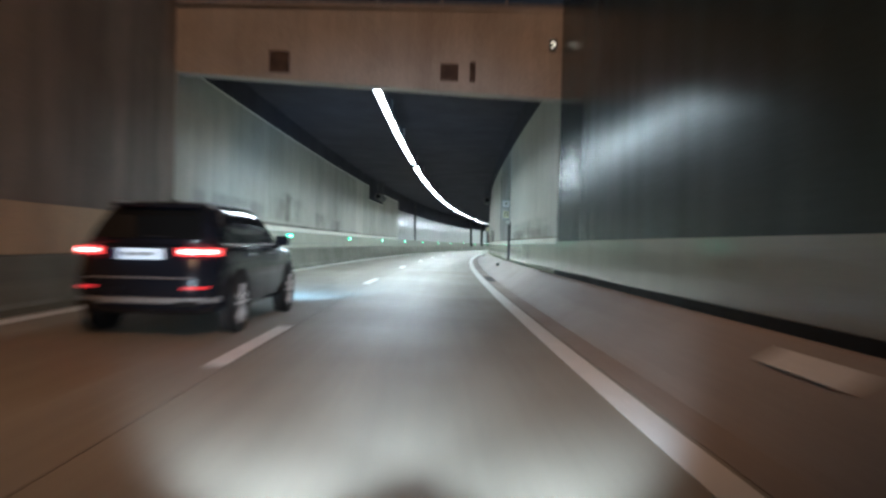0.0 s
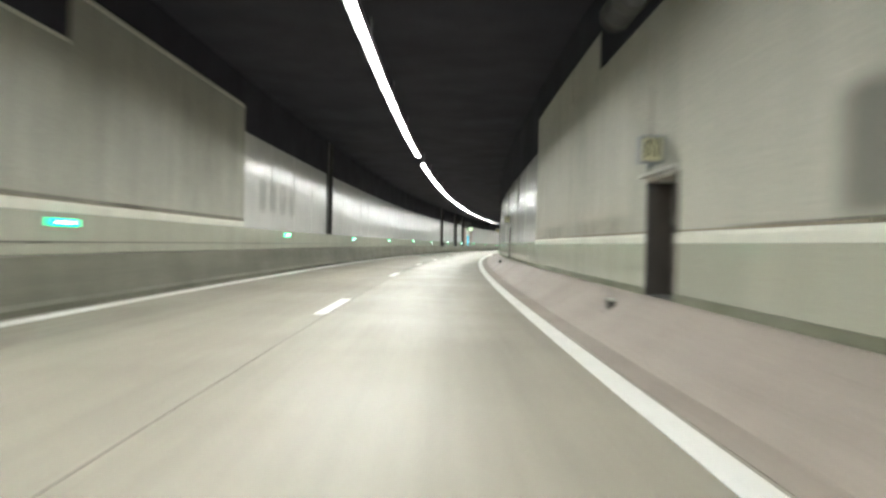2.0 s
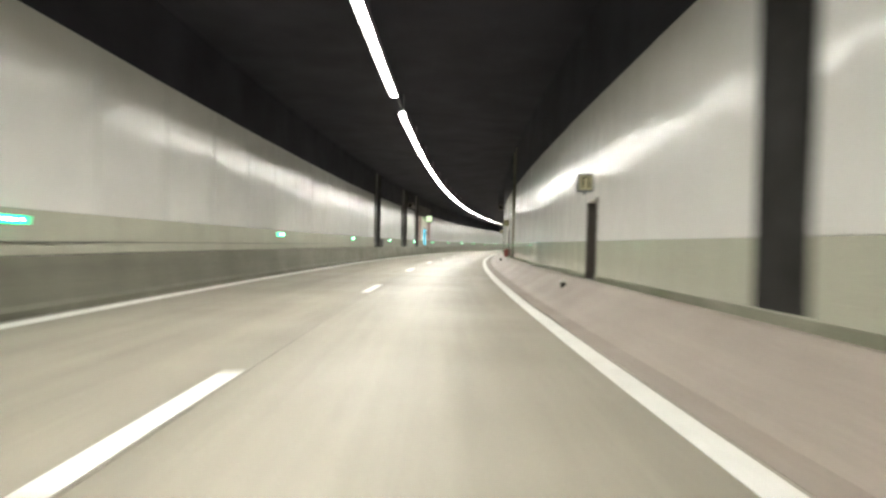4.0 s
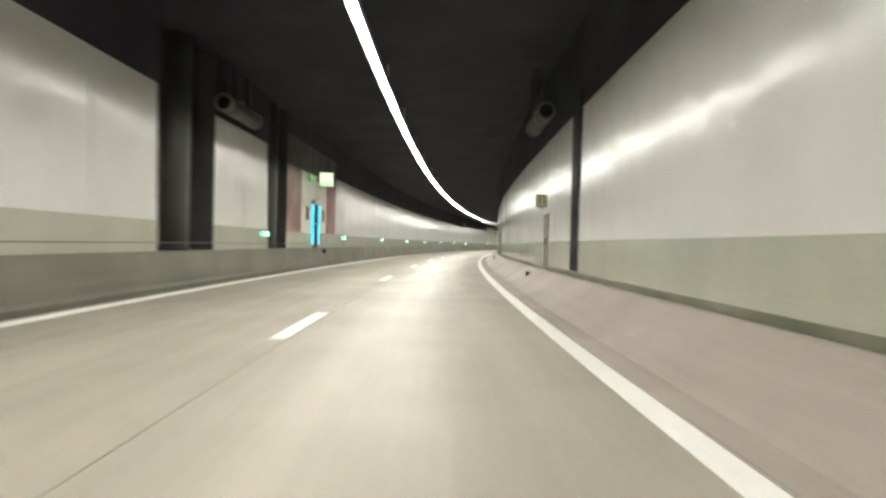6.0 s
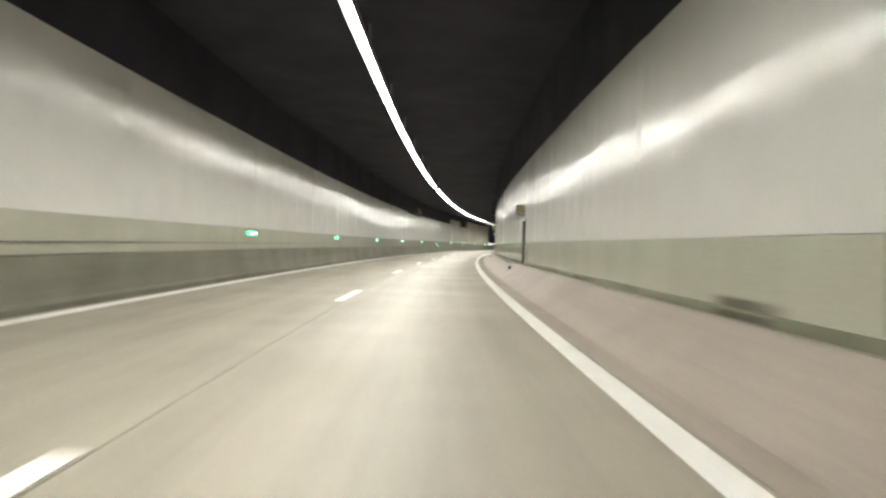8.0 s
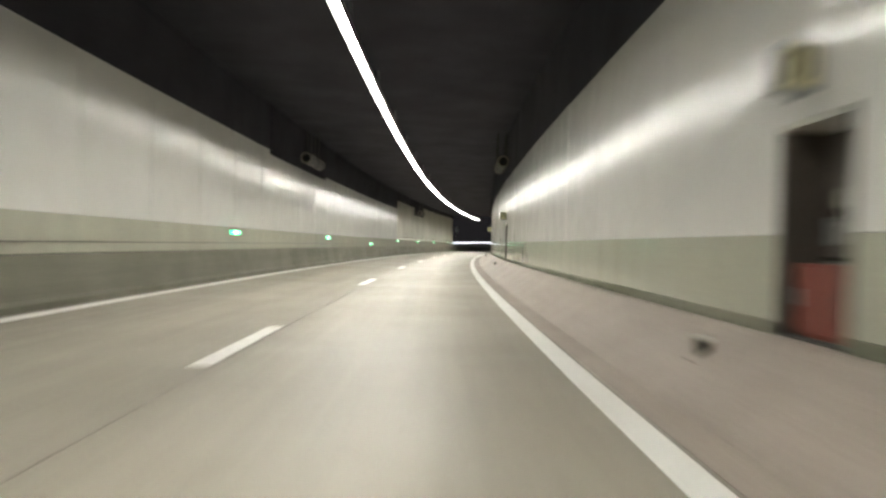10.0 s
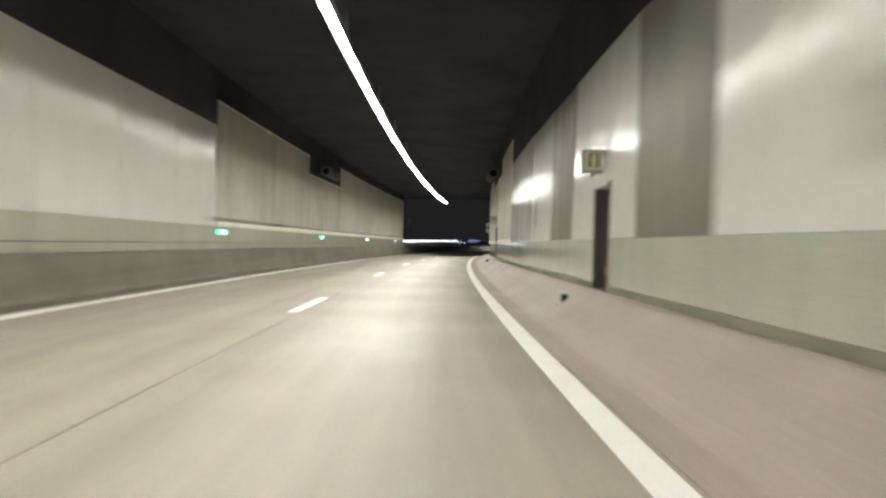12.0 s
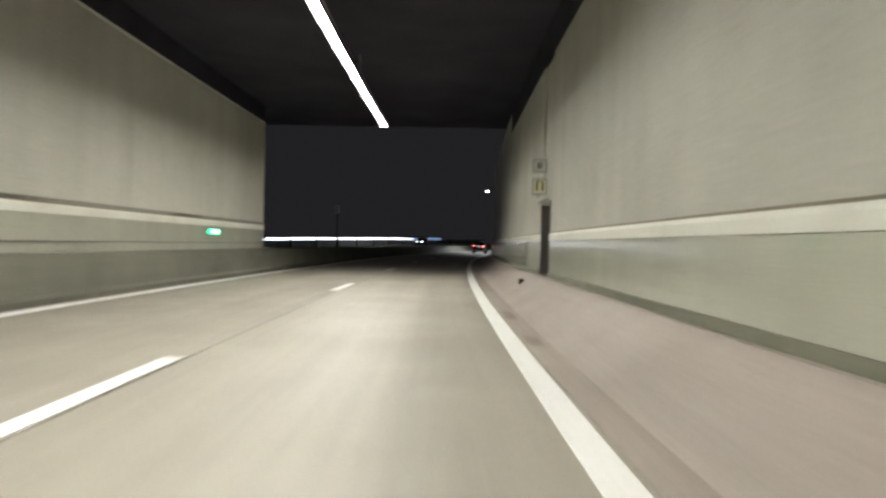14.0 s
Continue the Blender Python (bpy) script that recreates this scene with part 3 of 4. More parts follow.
for a, b in ((170.0, 171.93), (173.57, 175.1)):
    tagged(slab("cladding_panel", a, b, UL - 0.058, UL - 0.02, 1.442, 3.89, M["ledge"]), "white cladding panel beside the emergency exit", "wall panel", "white exit panels")
tagged(slab("cladding_panel", 171.93, 173.57, UL - 0.058, UL - 0.02, 2.85, 3.89, M["ledge"]), "white cladding panel above the emergency exit", "wall panel", "white exit panels")
exit_door = tagged(empty("emergency_exit_door", stand(172.75, UL, 0.815)), "dark emergency exit door with glowing cyan frame", "door")
part("leaf", box_bm(-0.03, 0.02, -0.42, 0.42, 0.0, 1.86, 0.01), M["black"], exit_door)
part("reveal", box_bm(-0.04, -0.025, -0.81, 0.81, 0.58, 1.98), M["dark"], exit_door)
for y in (-0.80, 0.44):
    part("light_strip", box_bm(-0.02, 0.022, y, y + 0.36, 0.14, 1.84, 0.008), M["cyan"], exit_door, "glowing cyan strip")
part("header", box_bm(-0.02, 0.10, -0.81, 0.81, 1.86, 1.95, 0.01), M["frame"], exit_door)
part("handle", box_bm(0.02, 0.06, -0.3, 0.3, 1.0, 1.05, 0.01), M["steel"], exit_door)
exit_sign = tagged(empty("exit_sign", stand(172.9, UL + 0.42, 3.75)), "lit white-green exit sign box over the door", "sign")
part("box", box_bm(-0.32, 0.32, -0.09, 0.09, -0.32, 0.32, 0.02), M["steel"], exit_sign)
face = part("face", box_bm(-0.28, 0.28, -0.1, -0.091, -0.27, 0.29), M["exit_face"], exit_sign, "glowing pale green face")
for x, w in ((-0.2, 0.1), (-0.02, 0.14), (0.18, 0.06)):
    part("bar", box_bm(x, x + w, -0.106, -0.101, -0.22, -0.14), M["green_sign"], face)
part("arm", box_bm(-0.46, -0.32, -0.03, 0.03, -0.1, 0.1), M["steel"], exit_sign)
side_sign = tagged(empty("green_sign", stand(171.4, UL + 0.05, 3.72)), "small green luminous sign on the wall", "sign")
part("plate", box_bm(-0.05, 0.0, -0.28, 0.28, -0.16, 0.16, 0.01), M["steel"], side_sign)
part("face", box_bm(0.0, 0.012, -0.26, 0.26, -0.14, 0.14), M["green_sign"], side_sign)
for s in (171.1, 174.4):
    board = tagged(empty("notice_board", stand(s, UL - 0.018, 1.95)), "small grey notice board beside the exit", "notice", "exit notices")
    part("board", box_bm(0, 0.03, -0.22, 0.22, 0, 0.55, 0.008), M["grey"], board)
    part("sheet", box_bm(0.031, 0.036, -0.17, 0.17, 0.06, 0.49), M["dark"], board)

# cabinet on the left ledge
cabinet = tagged(empty("electric_cabinet", stand(145.5, UL, 0.815)), "dark electric cabinet standing on the barrier top", "cabinet")
part("body", box_bm(0.0, 0.1, -0.45, 0.45, 0.0, 0.56, 0.012), M["dark"], cabinet)
part("door", box_bm(0.1, 0.115, -0.41, 0.41, 0.03, 0.53, 0.006), M["dark"], cabinet)


# ---- jet fans ----
M["fan"] = shader("sooty_fan_steel", (0.055, 0.053, 0.052), 0.6, 0.3, scale=3, grain=40, amount=0.6)


def jet_fan(m):
    """A banded fan tube with a silencer at each end, on two strap hangers under the ceiling."""
    g = empty("jet_fan", m)
    part("casing", tube_bm(0.21, 1.1, "Y", (0, 0, 0), 28), M["fan"], g, smooth=False)
    for d in (-1, 1):
        silencer = part("silencer", tube_bm(0.225, 0.85, "Y", (0, d * 0.97, 0), 28), M["fan"], g)
        part("intake", tube_bm(0.165, 0.02, "Y", (0, d * 1.405, 0), 24), M["black"], silencer)
        for k in (0.57, 1.38):
            part("flange", tube_bm(0.24, 0.04, "Y", (0, d * k, 0), 28), M["grey"], silencer, "grey steel flange")
        for x in (-0.17, 0.17):
            part("hanger", box_bm(x - 0.02, x + 0.02, d * 0.4 - 0.02, d * 0.4 + 0.02, 0.1, FAN_UP), M["dark"], g)
    part("terminal_box", box_bm(-0.1, 0.1, -0.14, 0.14, 0.19, 0.29, 0.01), M["grey"], g)
    return tagged(g, "grey steel jet fan hung under the black ceiling", "jet fan", "jet fans")


FAN_Z, FAN_UP = 4.48, 5.765 - 4.48
f0 = jet_fan(stand(55.3, UL + 0.26, FAN_Z))
for s, u in ((56.6, UR - 0.26), (160.8, UL + 0.26), (161.0, UR - 0.26), (265.4, UL + 0.26), (265.2, UR - 0.26), (316.8, UL + 0.26), (316.2, UR - 0.26)):
    copy_thing(f0, stand(s, u, FAN_Z))
slab("upper_lining", 259.4, 269.55, UL - 0.028, UL + 0.034, 4.06, 5.75, M["soot"], wall_left)


# white reflector board on the barrier before the portal
board = tagged(empty("reflector_board", stand(4.6, 1.0, 0.372)), "white reflective board lying on the sloped barrier", "reflector")
bm = box_bm(-0.11, 0.11, -0.55, 0.55, 0.0, 0.012, 0.004)
bmesh.ops.rotate(bm, cent=(0, 0, 0), matrix=Matrix.Rotation(math.atan2(-0.35, 0.62), 3, "Y"), verts=bm.verts)
part("plate", bm, M["white"], board)

# ---- vehicles ----
def ring_bm(levels, n=28, cap=True):
    """A hollow form drawn through level rings (z, y0, y1, half width, corner)."""
    bm = bmesh.new()
    rows = []
    for z, y0, y1, w, c in levels:
        cy, hy, row = (y0 + y1) / 2, (y1 - y0) / 2, []
        for i in range(n):
            a = 2 * math.pi * i / n
            ca, sa = math.cos(a), math.sin(a)
            row.append(bm.verts.new((w * math.copysign(abs(ca) ** c, ca), cy + hy * math.copysign(abs(sa) ** c, sa), z)))
        rows.append(row)
    for a, b in zip(rows, rows[1:]):
        for i in range(n):
            bm.faces.new((a[i], a[(i + 1) % n], b[(i + 1) % n], b[i]))
    bm.faces.new(rows[0][::-1])
    bm.faces.new(rows[-1])
    return bm


def patch_bm(corners, thick, normal):
    """A thin pane through four corners, with depth along the normal."""
    bm = bmesh.new()
    front = [bm.verts.new(Vector(c) + Vector(normal) * thick) for c in corners]
    back = [bm.verts.new(Vector(c)) for c in corners]
    bm.faces.new(front)
    bm.faces.new(back[::-1])
    for i in range(4):
        j = (i + 1) % 4
        bm.faces.new((front[i], back[i], back[j], front[j]))
    bmesh.ops.recalc_face_normals(bm, faces=bm.faces)
    return bm


CABIN = ((0.98, 0.10, 3.55, 0.86), (1.23, 0.33, 3.06, 0.80), (1.42, 0.52, 2.62, 0.71))


def cabin(z, k):
    return float(np.interp(z, [c[0] for c in CABIN], [c[k] for c in CABIN]))


def wrap_bm(d, x0, x1, z0, z1, out, deep=0.03, n=12, w=0.92, c=0.31):
    """A strip laid round the rear of the car body."""
    bm = bmesh.new()
    rows = []
    for i in range(n + 1):
        x = x0 + (x1 - x0) * i / n
        y = 2.24 * (1 - (1 - abs(x / w) ** (2 / c)) ** (c / 2))
        rows.append([bm.verts.new((d * x, y + e, z)) for e, z in ((-out, z0), (-out, z1), (deep, z1), (deep, z0))])
    for p, q in zip(rows, rows[1:]):
        for k in range(4):
            bm.faces.new((p[k], p[(k + 1) % 4], q[(k + 1) % 4], q[k]))
    bm.faces.new(rows[0])
    bm.faces.new(rows[-1][::-1])
    bmesh.ops.recalc_face_normals(bm, faces=bm.faces)
    return bm


def suv(name, m, label, group=""):
    """A mid-size estate-bodied off-roader, its rear at local y = 0, 4.48 m long."""
    g = empty(name, m)
    body = ring_bm(((0.26, 0.22, 4.30, 0.80, 0.35), (0.34, 0.05, 4.44, 0.90, 0.32), (0.52, 0.0, 4.48, 0.925, 0.30), (0.72, 0.02, 4.46, 0.925, 0.30),
                    (0.86, 0.05, 4.40, 0.915, 0.32), (0.96, 0.07, 4.2, 0.89, 0.36), (1.02, 0.10, 3.9, 0.85, 0.42)), 56)
    part("body", body, M["car"], g, smooth=True)
    part("cabin", ring_bm(((0.98, 0.10, 3.55, 0.86, 0.30), (1.23, 0.33, 3.06, 0.80, 0.30), (1.42, 0.52, 2.62, 0.71, 0.32), (1.485, 0.60, 2.44, 0.63, 0.40), (1.52, 0.85, 2.2, 0.45, 0.5)), 56), M["car"], g, smooth=True)
    y = lambda z: cabin(z, 1)
    part("rear_window", patch_bm([(-0.66, y(1.08) - 0.004, 1.08), (0.66, y(1.08) - 0.004, 1.08), (0.57, y(1.40) - 0.004, 1.40), (-0.57, y(1.40) - 0.004, 1.40)], 0.012, (0, -0.9, 0.43)), M["glass"], g)
    part("windscreen", patch_bm([(0.68, 3.40, 1.06), (-0.68, 3.40, 1.06), (-0.58, 2.70, 1.40), (0.58, 2.70, 1.40)], 0.012, (0, 0.5, 0.86)), M["glass"], g)
    for d in (-1, 1):
        for a, b, c, e in ((0.55, 1.20, 0.82, 1.16), (1.26, 2.06, 1.24, 2.02), (2.12, 3.0, 2.10, 2.5)):
            part("side_window", patch_bm([(d * (cabin(1.06, 3) + 0.002), a, 1.06), (d * (cabin(1.06, 3) + 0.002), b, 1.06), (d * (cabin(1.38, 3) + 0.002), e, 1.38), (d * (cabin(1.38, 3) + 0.002), c, 1.38)], 0.008, (d * 0.97, 0, 0.25)), M["glass"], g)
        part("window_trim", box_bm(d * 0.872 - 0.01, d * 0.872 + 0.01, 0.5, 3.15, 1.025, 1.045, 0.004), M["chrome"], g, "bright chrome strip")
        part("roof_rail", tube_bm(0.018, 1.75, "Y", (d * 0.60, 1.5, 1.50), 10), M["silver"], g, "matt silver roof rail")
        for yy in (0.72, 2.38):
            part("rail_foot", box_bm(d * 0.60 - 0.015, d * 0.60 + 0.015, yy - 0.05, yy + 0.05, 1.43, 1.50, 0.006), M["chrome"], g)
        part("tail_light", wrap_bm(d, 0.46, 0.865, 0.905, 0.99, 0.012), M["tail"], g, "glowing red tail light")
        part("light_core", wrap_bm(d, 0.49, 0.84, 0.93, 0.968, 0.02), M["tail_core"], g, "bright lamp strip")
        part("reflector", wrap_bm(d, 0.52, 0.80, 0.545, 0.575, 0.012), M["tail_low"], g, "red lower reflector with its glint as a glow")
        part("exhaust", box_bm(d * 0.58 - 0.13, d * 0.58 + 0.13, -0.02, 0.04, 0.36, 0.42, 0.012), M["black"], g)
        mirror = part("wing_mirror", box_bm(d * 1.0 - 0.1, d * 1.0 + 0.1, 2.74, 2.9, 1.02, 1.16, 0.03), M["car"], g)
        part("mirror_foot", box_bm(d * 0.9 - 0.06, d * 0.9 + 0.06, 2.78, 2.86, 0.98, 1.04), M["black"], mirror)
        for yy in (1.5, 2.45):
            part("door_handle", box_bm(d * 0.927 - 0.012, d * 0.927 + 0.012, yy - 0.1, yy + 0.1, 0.90, 0.93, 0.006), M["chrome"], g)
        for yy in (0.92, 3.60):
            part("wheel_arch", tube_bm(0.39, 0.06, "X", (d * 0.905, yy, 0.37), 32), M["black"], g)
            wheel = part("wheel", tube_bm(0.31, 0.2, "X", (d * 0.835, yy, 0.34), 32), M["black"], g)
            part("tyre", tube_bm(0.34, 0.20, "X", (d * 0.842, yy, 0.34), 36), M["tyre"], wheel)
            rim = tube_bm(0.235, 0.012, "X", (d * 0.945, yy, 0.34), 28)
            part("rim", rim, M["black"], wheel)
            spokes = bmesh.new()
            for k in range(10):
                v0 = set(spokes.verts)
                box_bm(-0.008, 0.008, -0.016, 0.016, 0.02, 0.235, 0, spokes)
                bmesh.ops.transform(spokes, matrix=Matrix.Translation((d * 0.957, yy, 0.34)) @ Matrix.Rotation(radians(72 * (k // 2) + (13 if k % 2 else -13)), 4, "X"), verts=[v for v in spokes.verts if v not in v0])
            part("spokes", spokes, M["alloy"], wheel, "bright alloy spokes")
    for x in (-0.58, 0.58):
        part("headlight", box_bm(x - 0.15, x + 0.15, 4.34, 4.44, 0.70, 0.80, 0.03), M["head"], g, "glowing white headlight")
    part("spoiler", box_bm(-0.52, 0.52, 0.42, 0.72, 1.435, 1.475, 0.015), M["car"], g)
    part("bumper_trim", wrap_bm(1, -0.86, 0.86, 0.395, 0.455, 0.022), M["silver"], g, "matt silver bumper trim")
    # reflection along the tailgate crease, laid on as a silver strip
    part("tailgate_crease", box_bm(-0.62, 0.62, -0.012, 0.02, 0.655, 0.672, 0.005), M["silver"], g)
    plate = part("number_plate", box_bm(-0.27, 0.27, -0.012, 0.03, 0.86, 0.975, 0.006), M["plate"], g, "white plate with its lighting as a glow")
    part("plate_band", box_bm(-0.268, -0.225, -0.018, -0.0125, 0.865, 0.97), M["blue"], plate)
    for k in range(3):
        part("bar", box_bm(-0.17 + 0.13 * k, -0.08 + 0.13 * k, -0.018, -0.0125, 0.895, 0.94), M["grey"], plate)
    part("aerial", box_bm(-0.015, 0.015, 0.95, 1.08, 1.51, 1.555, 0.008), M["black"], g)
    part("wiper", box_bm(-0.02, 0.30, 0.155, 0.17, 1.10, 1.115, 0.004), M["black"], g)
    return tagged(g, label, "car", group)


M.update(
    car=shader("dark_car_paint", (0.014, 0.016, 0.024), 0.16, 0.2, scale=2, grain=80, bump=0.01, coat=0.12, spec=0.3),
    glass=shader("tinted_glass", (0.012, 0.014, 0.015), 0.05, scale=2, grain=30, bump=0, rough_var=0.02, spec=0.8),
    chrome=shader("bright_trim", (0.75, 0.75, 0.74), 0.2, 0.9, bump=0, rough_var=0.05),
    alloy=shader("bright_alloy", (0.72, 0.72, 0.72), 0.4, 0.0, metal=0.2, bump=0.02),
    head=shader("headlight_lens", (0.8, 0.85, 0.9), 0.3, bump=0, emit=(0.85, 0.93, 1.0), power=12),
    silver=shader("matt_silver", (0.3, 0.3, 0.3), 0.4, 0.5, bump=0.02),
    tyre=shader("tyre_rubber", (0.02, 0.02, 0.02), 0.8, grain=60),
    tail=shader("tail_light", (0.4, 0.01, 0.01), 0.25, bump=0, emit=(1.0, 0.05, 0.04), power=2.2),
    tail_core=shader("tail_light_core", (0.5, 0.1, 0.1), 0.3, bump=0, emit=(1.0, 0.28, 0.22), power=10),
    # no lamp: emission stands in for light thrown back by the reflector
    tail_low=shader("low_reflector", (0.4, 0.01, 0.01), 0.3, bump=0, emit=(1.0, 0.04, 0.04), power=0.7),
    # plate lighting is imitated by emission of the plate itself
    plate=shader("white_plate", (0.8, 0.8, 0.8), 0.4, bump=0, emit=(0.9, 0.95, 1.0), power=0.7),
    blue=shader("blue_band", (0.03, 0.08, 0.4), 0.4, bump=0),
)
car_one = suv("suv", stand(7.87, -4.53, 0.0, -0.8) @ Matrix.Diagonal((0.9, 1, 1, 1)), "dark blue-black off-road car with glowing red tail lights")
for x in (-0.52, 0.52):
    at_car = stand(7.87, -4.53, 0.0, -0.8)
    lamp("headlight_beam", look(at_car @ Vector((x, 4.55, 0.74)), at_car @ Vector((x, 24.0, 0.3))), 1900, (0.5, 0.76, 1.0), 0.06, 60)
far_car = copy_thing(car_one, stand(420.0, -1.75, 0.0))
tagged(far_car, "dark car far ahead with glowing red tail lights", "car", "cars beyond the tunnel")
tagged(copy_thing(car_one, stand(462.0, -2.1, 0.0)), "dark car far ahead with glowing red tail lights", "car", "cars beyond the tunnel")

# ---- beyond the tunnel ----
def rise(s):
    """Height by which the opposite carriageway climbs past the tunnel."""
    return max(0.0, 0.0115 * (s - 395.0))


def climbing(name, s0, s1, u0, u1, z0, z1, material, parent=None, base=None, step=8.0):
    """A long block that climbs with the opposite carriageway; base keeps its foot level."""
    n = max(1, math.ceil((s1 - s0) / step))
    verts, faces = [], []
    for i in range(n + 1):
        s = s0 + (s1 - s0) * i / n
        low, high = z0 + rise(s) if base is None else base, z1 + rise(s)
        verts += [at(s, u0, low), at(s, u1, low), at(s, u1, high), at(s, u0, high)]
        if i:
            k = 4 * i
            faces += [(k - 4 + q, k - 4 + (q + 1) % 4, k + (q + 1) % 4, k + q) for q in range(4)]
    faces += [(0, 1, 2, 3), (4 * n + 3, 4 * n + 2, 4 * n + 1, 4 * n)]
    return mesh_ob(name, verts, faces, material, parent)


structure(climbing("road_opposite", 372, 560, -21.9, -13.6, 0, -0.02, M["asphalt"], base=-0.3), "grey asphalt opposite carriageway climbing in the dark", "road")
far_wall = structure(new("opposite_wall"), "low concrete wall of the opposite carriageway with a light strip", "wall")
M["far_glow"] = shader("cool_light_strip", (0.8, 0.85, 0.9), 0.5, bump=0, emit=(0.9, 0.93, 1.0), power=5.5)
M["far_blue"] = shader("blue_light_strip", (0.5, 0.65, 0.9), 0.5, bump=0, emit=(0.35, 0.6, 1.0), power=1.6)
climbing("parapet", 372, 540, -22.6, -22.2, 0, 1.02, M["sooted"], far_wall, base=-0.3)
for a, b in ((373, 389), (389.6, 399.4), (400.3, 405.5), (406.2, 419.6), (420.4, 438), (438.6, 452), (453, 464), (464.7, 474)):
    climbing("light_strip", a, b, -22.45, -22.28, 1.09, 1.23, M["far_glow"], far_wall)
climbing("light_strip", 475, 497, -22.45, -22.28, 1.08, 1.22, M["far_blue"], far_wall)
for k in range(14):
    climbing("post", 378 + 9.7 * k, 378.3 + 9.7 * k, -22.15, -22.0, 0, 1.32, M["kerb"], far_wall, base=-0.1)
oncoming = copy_thing(car_one, stand(463.4, -17.3, rise(463.4) - 0.018, 180) @ Matrix.Rotation(-0.0115, 4, "X"))
tagged(oncoming, "dark car with glowing white headlights on the opposite carriageway", "car", "cars beyond the tunnel")
far_sign = tagged(empty("road_sign", stand(402.0, -15.4, -0.25)), "small unlit road sign on a thin pole beside the road", "road sign")
part("pole", tube_bm(0.05, 5.2, "Z", (0, 0, 2.6), 10), M["black"], far_sign)
part("plate", box_bm(-0.32, 0.32, -0.08, -0.05, 4.3, 5.3, 0.01), M["frame"], far_sign)
M["far_lamp"] = shader("lamp_lens", (0.9, 0.9, 0.9), 0.4, bump=0, emit=(1.0, 0.98, 0.92), power=14)
mast = tagged(empty("street_lamp", stand(439.0, 2.85, -0.25)), "slim dark steel street lamp with one white lamp head", "street lamp")
part("pole", tube_bm(0.09, 9.7, "Z", (0, 0, 4.85), 14, 0.06), M["black"], mast)
part("arm", tube_bm(0.045, 5.2, "X", (-2.6, 0, 9.67), 10), M["black"], mast)
part("head", box_bm(-5.7, -4.9, -0.15, 0.15, 9.6, 9.75, 0.03), M["steel"], mast)
part("lens", box_bm(-5.6, -5.0, -0.16, 0.12, 9.52, 9.6, 0.02), M["far_lamp"], mast, "glowing white lens")
lamp("street_lamp_light", stand(439.0, -2.45, 9.2), 8000, (0.92, 0.96, 1.0), 0.2, 165)

# ---- stains and scuffs ----
def stain_shader(name, colour, strength, low=0.3, size=1.2, rim=0.45):
    """A soft-edged blotch that fades out towards its rim."""
    m = bpy.data.materials.new(name)
    m.use_nodes = True
    nt = m.node_tree
    b = nt.nodes["Principled BSDF"]
    b.inputs["Base Color"].default_value, b.inputs["Roughness"].default_value = (*colour, 1), 0.7
    co = nt.nodes.new("ShaderNodeUVMap")
    co.uv_map = "rim"
    mp = nt.nodes.new("ShaderNodeMapping")
    mp.inputs["Location"].default_value, mp.inputs["Scale"].default_value = (-1, -1, 0), (2, 2, 0)
    axes = nt.nodes.new("ShaderNodeSeparateXYZ")
    nt.links.new(mp.outputs[0], axes.inputs[0])
    rims = []
    for k in (0, 1):
        side = nt.nodes.new("ShaderNodeMath")
        side.operation = "ABSOLUTE"
        nt.links.new(axes.outputs[k], side.inputs[0])
        fade = nt.nodes.new("ShaderNodeMapRange")
        fade.interpolation_type = "SMOOTHSTEP"
        fade.inputs[1].default_value, fade.inputs[2].default_value, fade.inputs[3].default_value, fade.inputs[4].default_value = rim, 1.0, 1.0, 0.0
        nt.links.new(side.outputs[0], fade.inputs[0])
        rims.append(fade.outputs[0])
    ball = nt.nodes.new("ShaderNodeMath")
    ball.operation = "MULTIPLY"
    nt.links.new(rims[0], ball.inputs[0])
    nt.links.new(rims[1], ball.inputs[1])
    pos = nt.nodes.new("ShaderNodeNewGeometry")
    blot = nt.nodes.new("ShaderNodeTexNoise")
    blot.inputs["Scale"].default_value, blot.inputs["Detail"].default_value = size, 6
    sharp = nt.nodes.new("ShaderNodeMapRange")
    sharp.inputs[1].default_value, sharp.inputs[2].default_value, sharp.inputs[4].default_value = low, low + 0.32, 1.7
    mul = nt.nodes.new("ShaderNodeMath")
    mul.operation = "MULTIPLY"
    fin = nt.nodes.new("ShaderNodeMath")
    fin.operation, fin.use_clamp = "MULTIPLY", True
    fin.inputs[1].default_value = strength
    for a, c in ((co.outputs[0], mp.inputs["Vector"]), (pos.outputs["Position"], blot.inputs["Vector"]), (blot.outputs["Fac"], sharp.inputs[0]),
                 (sharp.outputs[0], mul.inputs[0]), (ball.outputs[0], mul.inputs[1]), (mul.outputs[0], fin.inputs[0]), (fin.outputs[0], b.inputs["Alpha"])):
        nt.links.new(a, c)
    return m


def stain(s0, s1, low, high, material, parent, label):
    """A soft patch that follows the bend of the road from s0 to s1 between two edges (u, z)."""
    n = max(1, math.ceil((s1 - s0) / 1.5))
    verts = [at(s0 + (s1 - s0) * i / n, *e) for i in range(n + 1) for e in (low, high)]
    ob = mesh_ob("stain", verts, [(2 * i, 2 * i + 2, 2 * i + 3, 2 * i + 1) for i in range(n)], material, parent)
    uv = ob.data.uv_layers.new(name="rim")
    for loop in ob.data.loops:
        uv.data[loop.index].uv = (loop.vertex_index // 2 / n, loop.vertex_index % 2)
    return tagged(ob, label)


M["grime"] = stain_shader("grime", (0.24, 0.23, 0.19), 0.17)
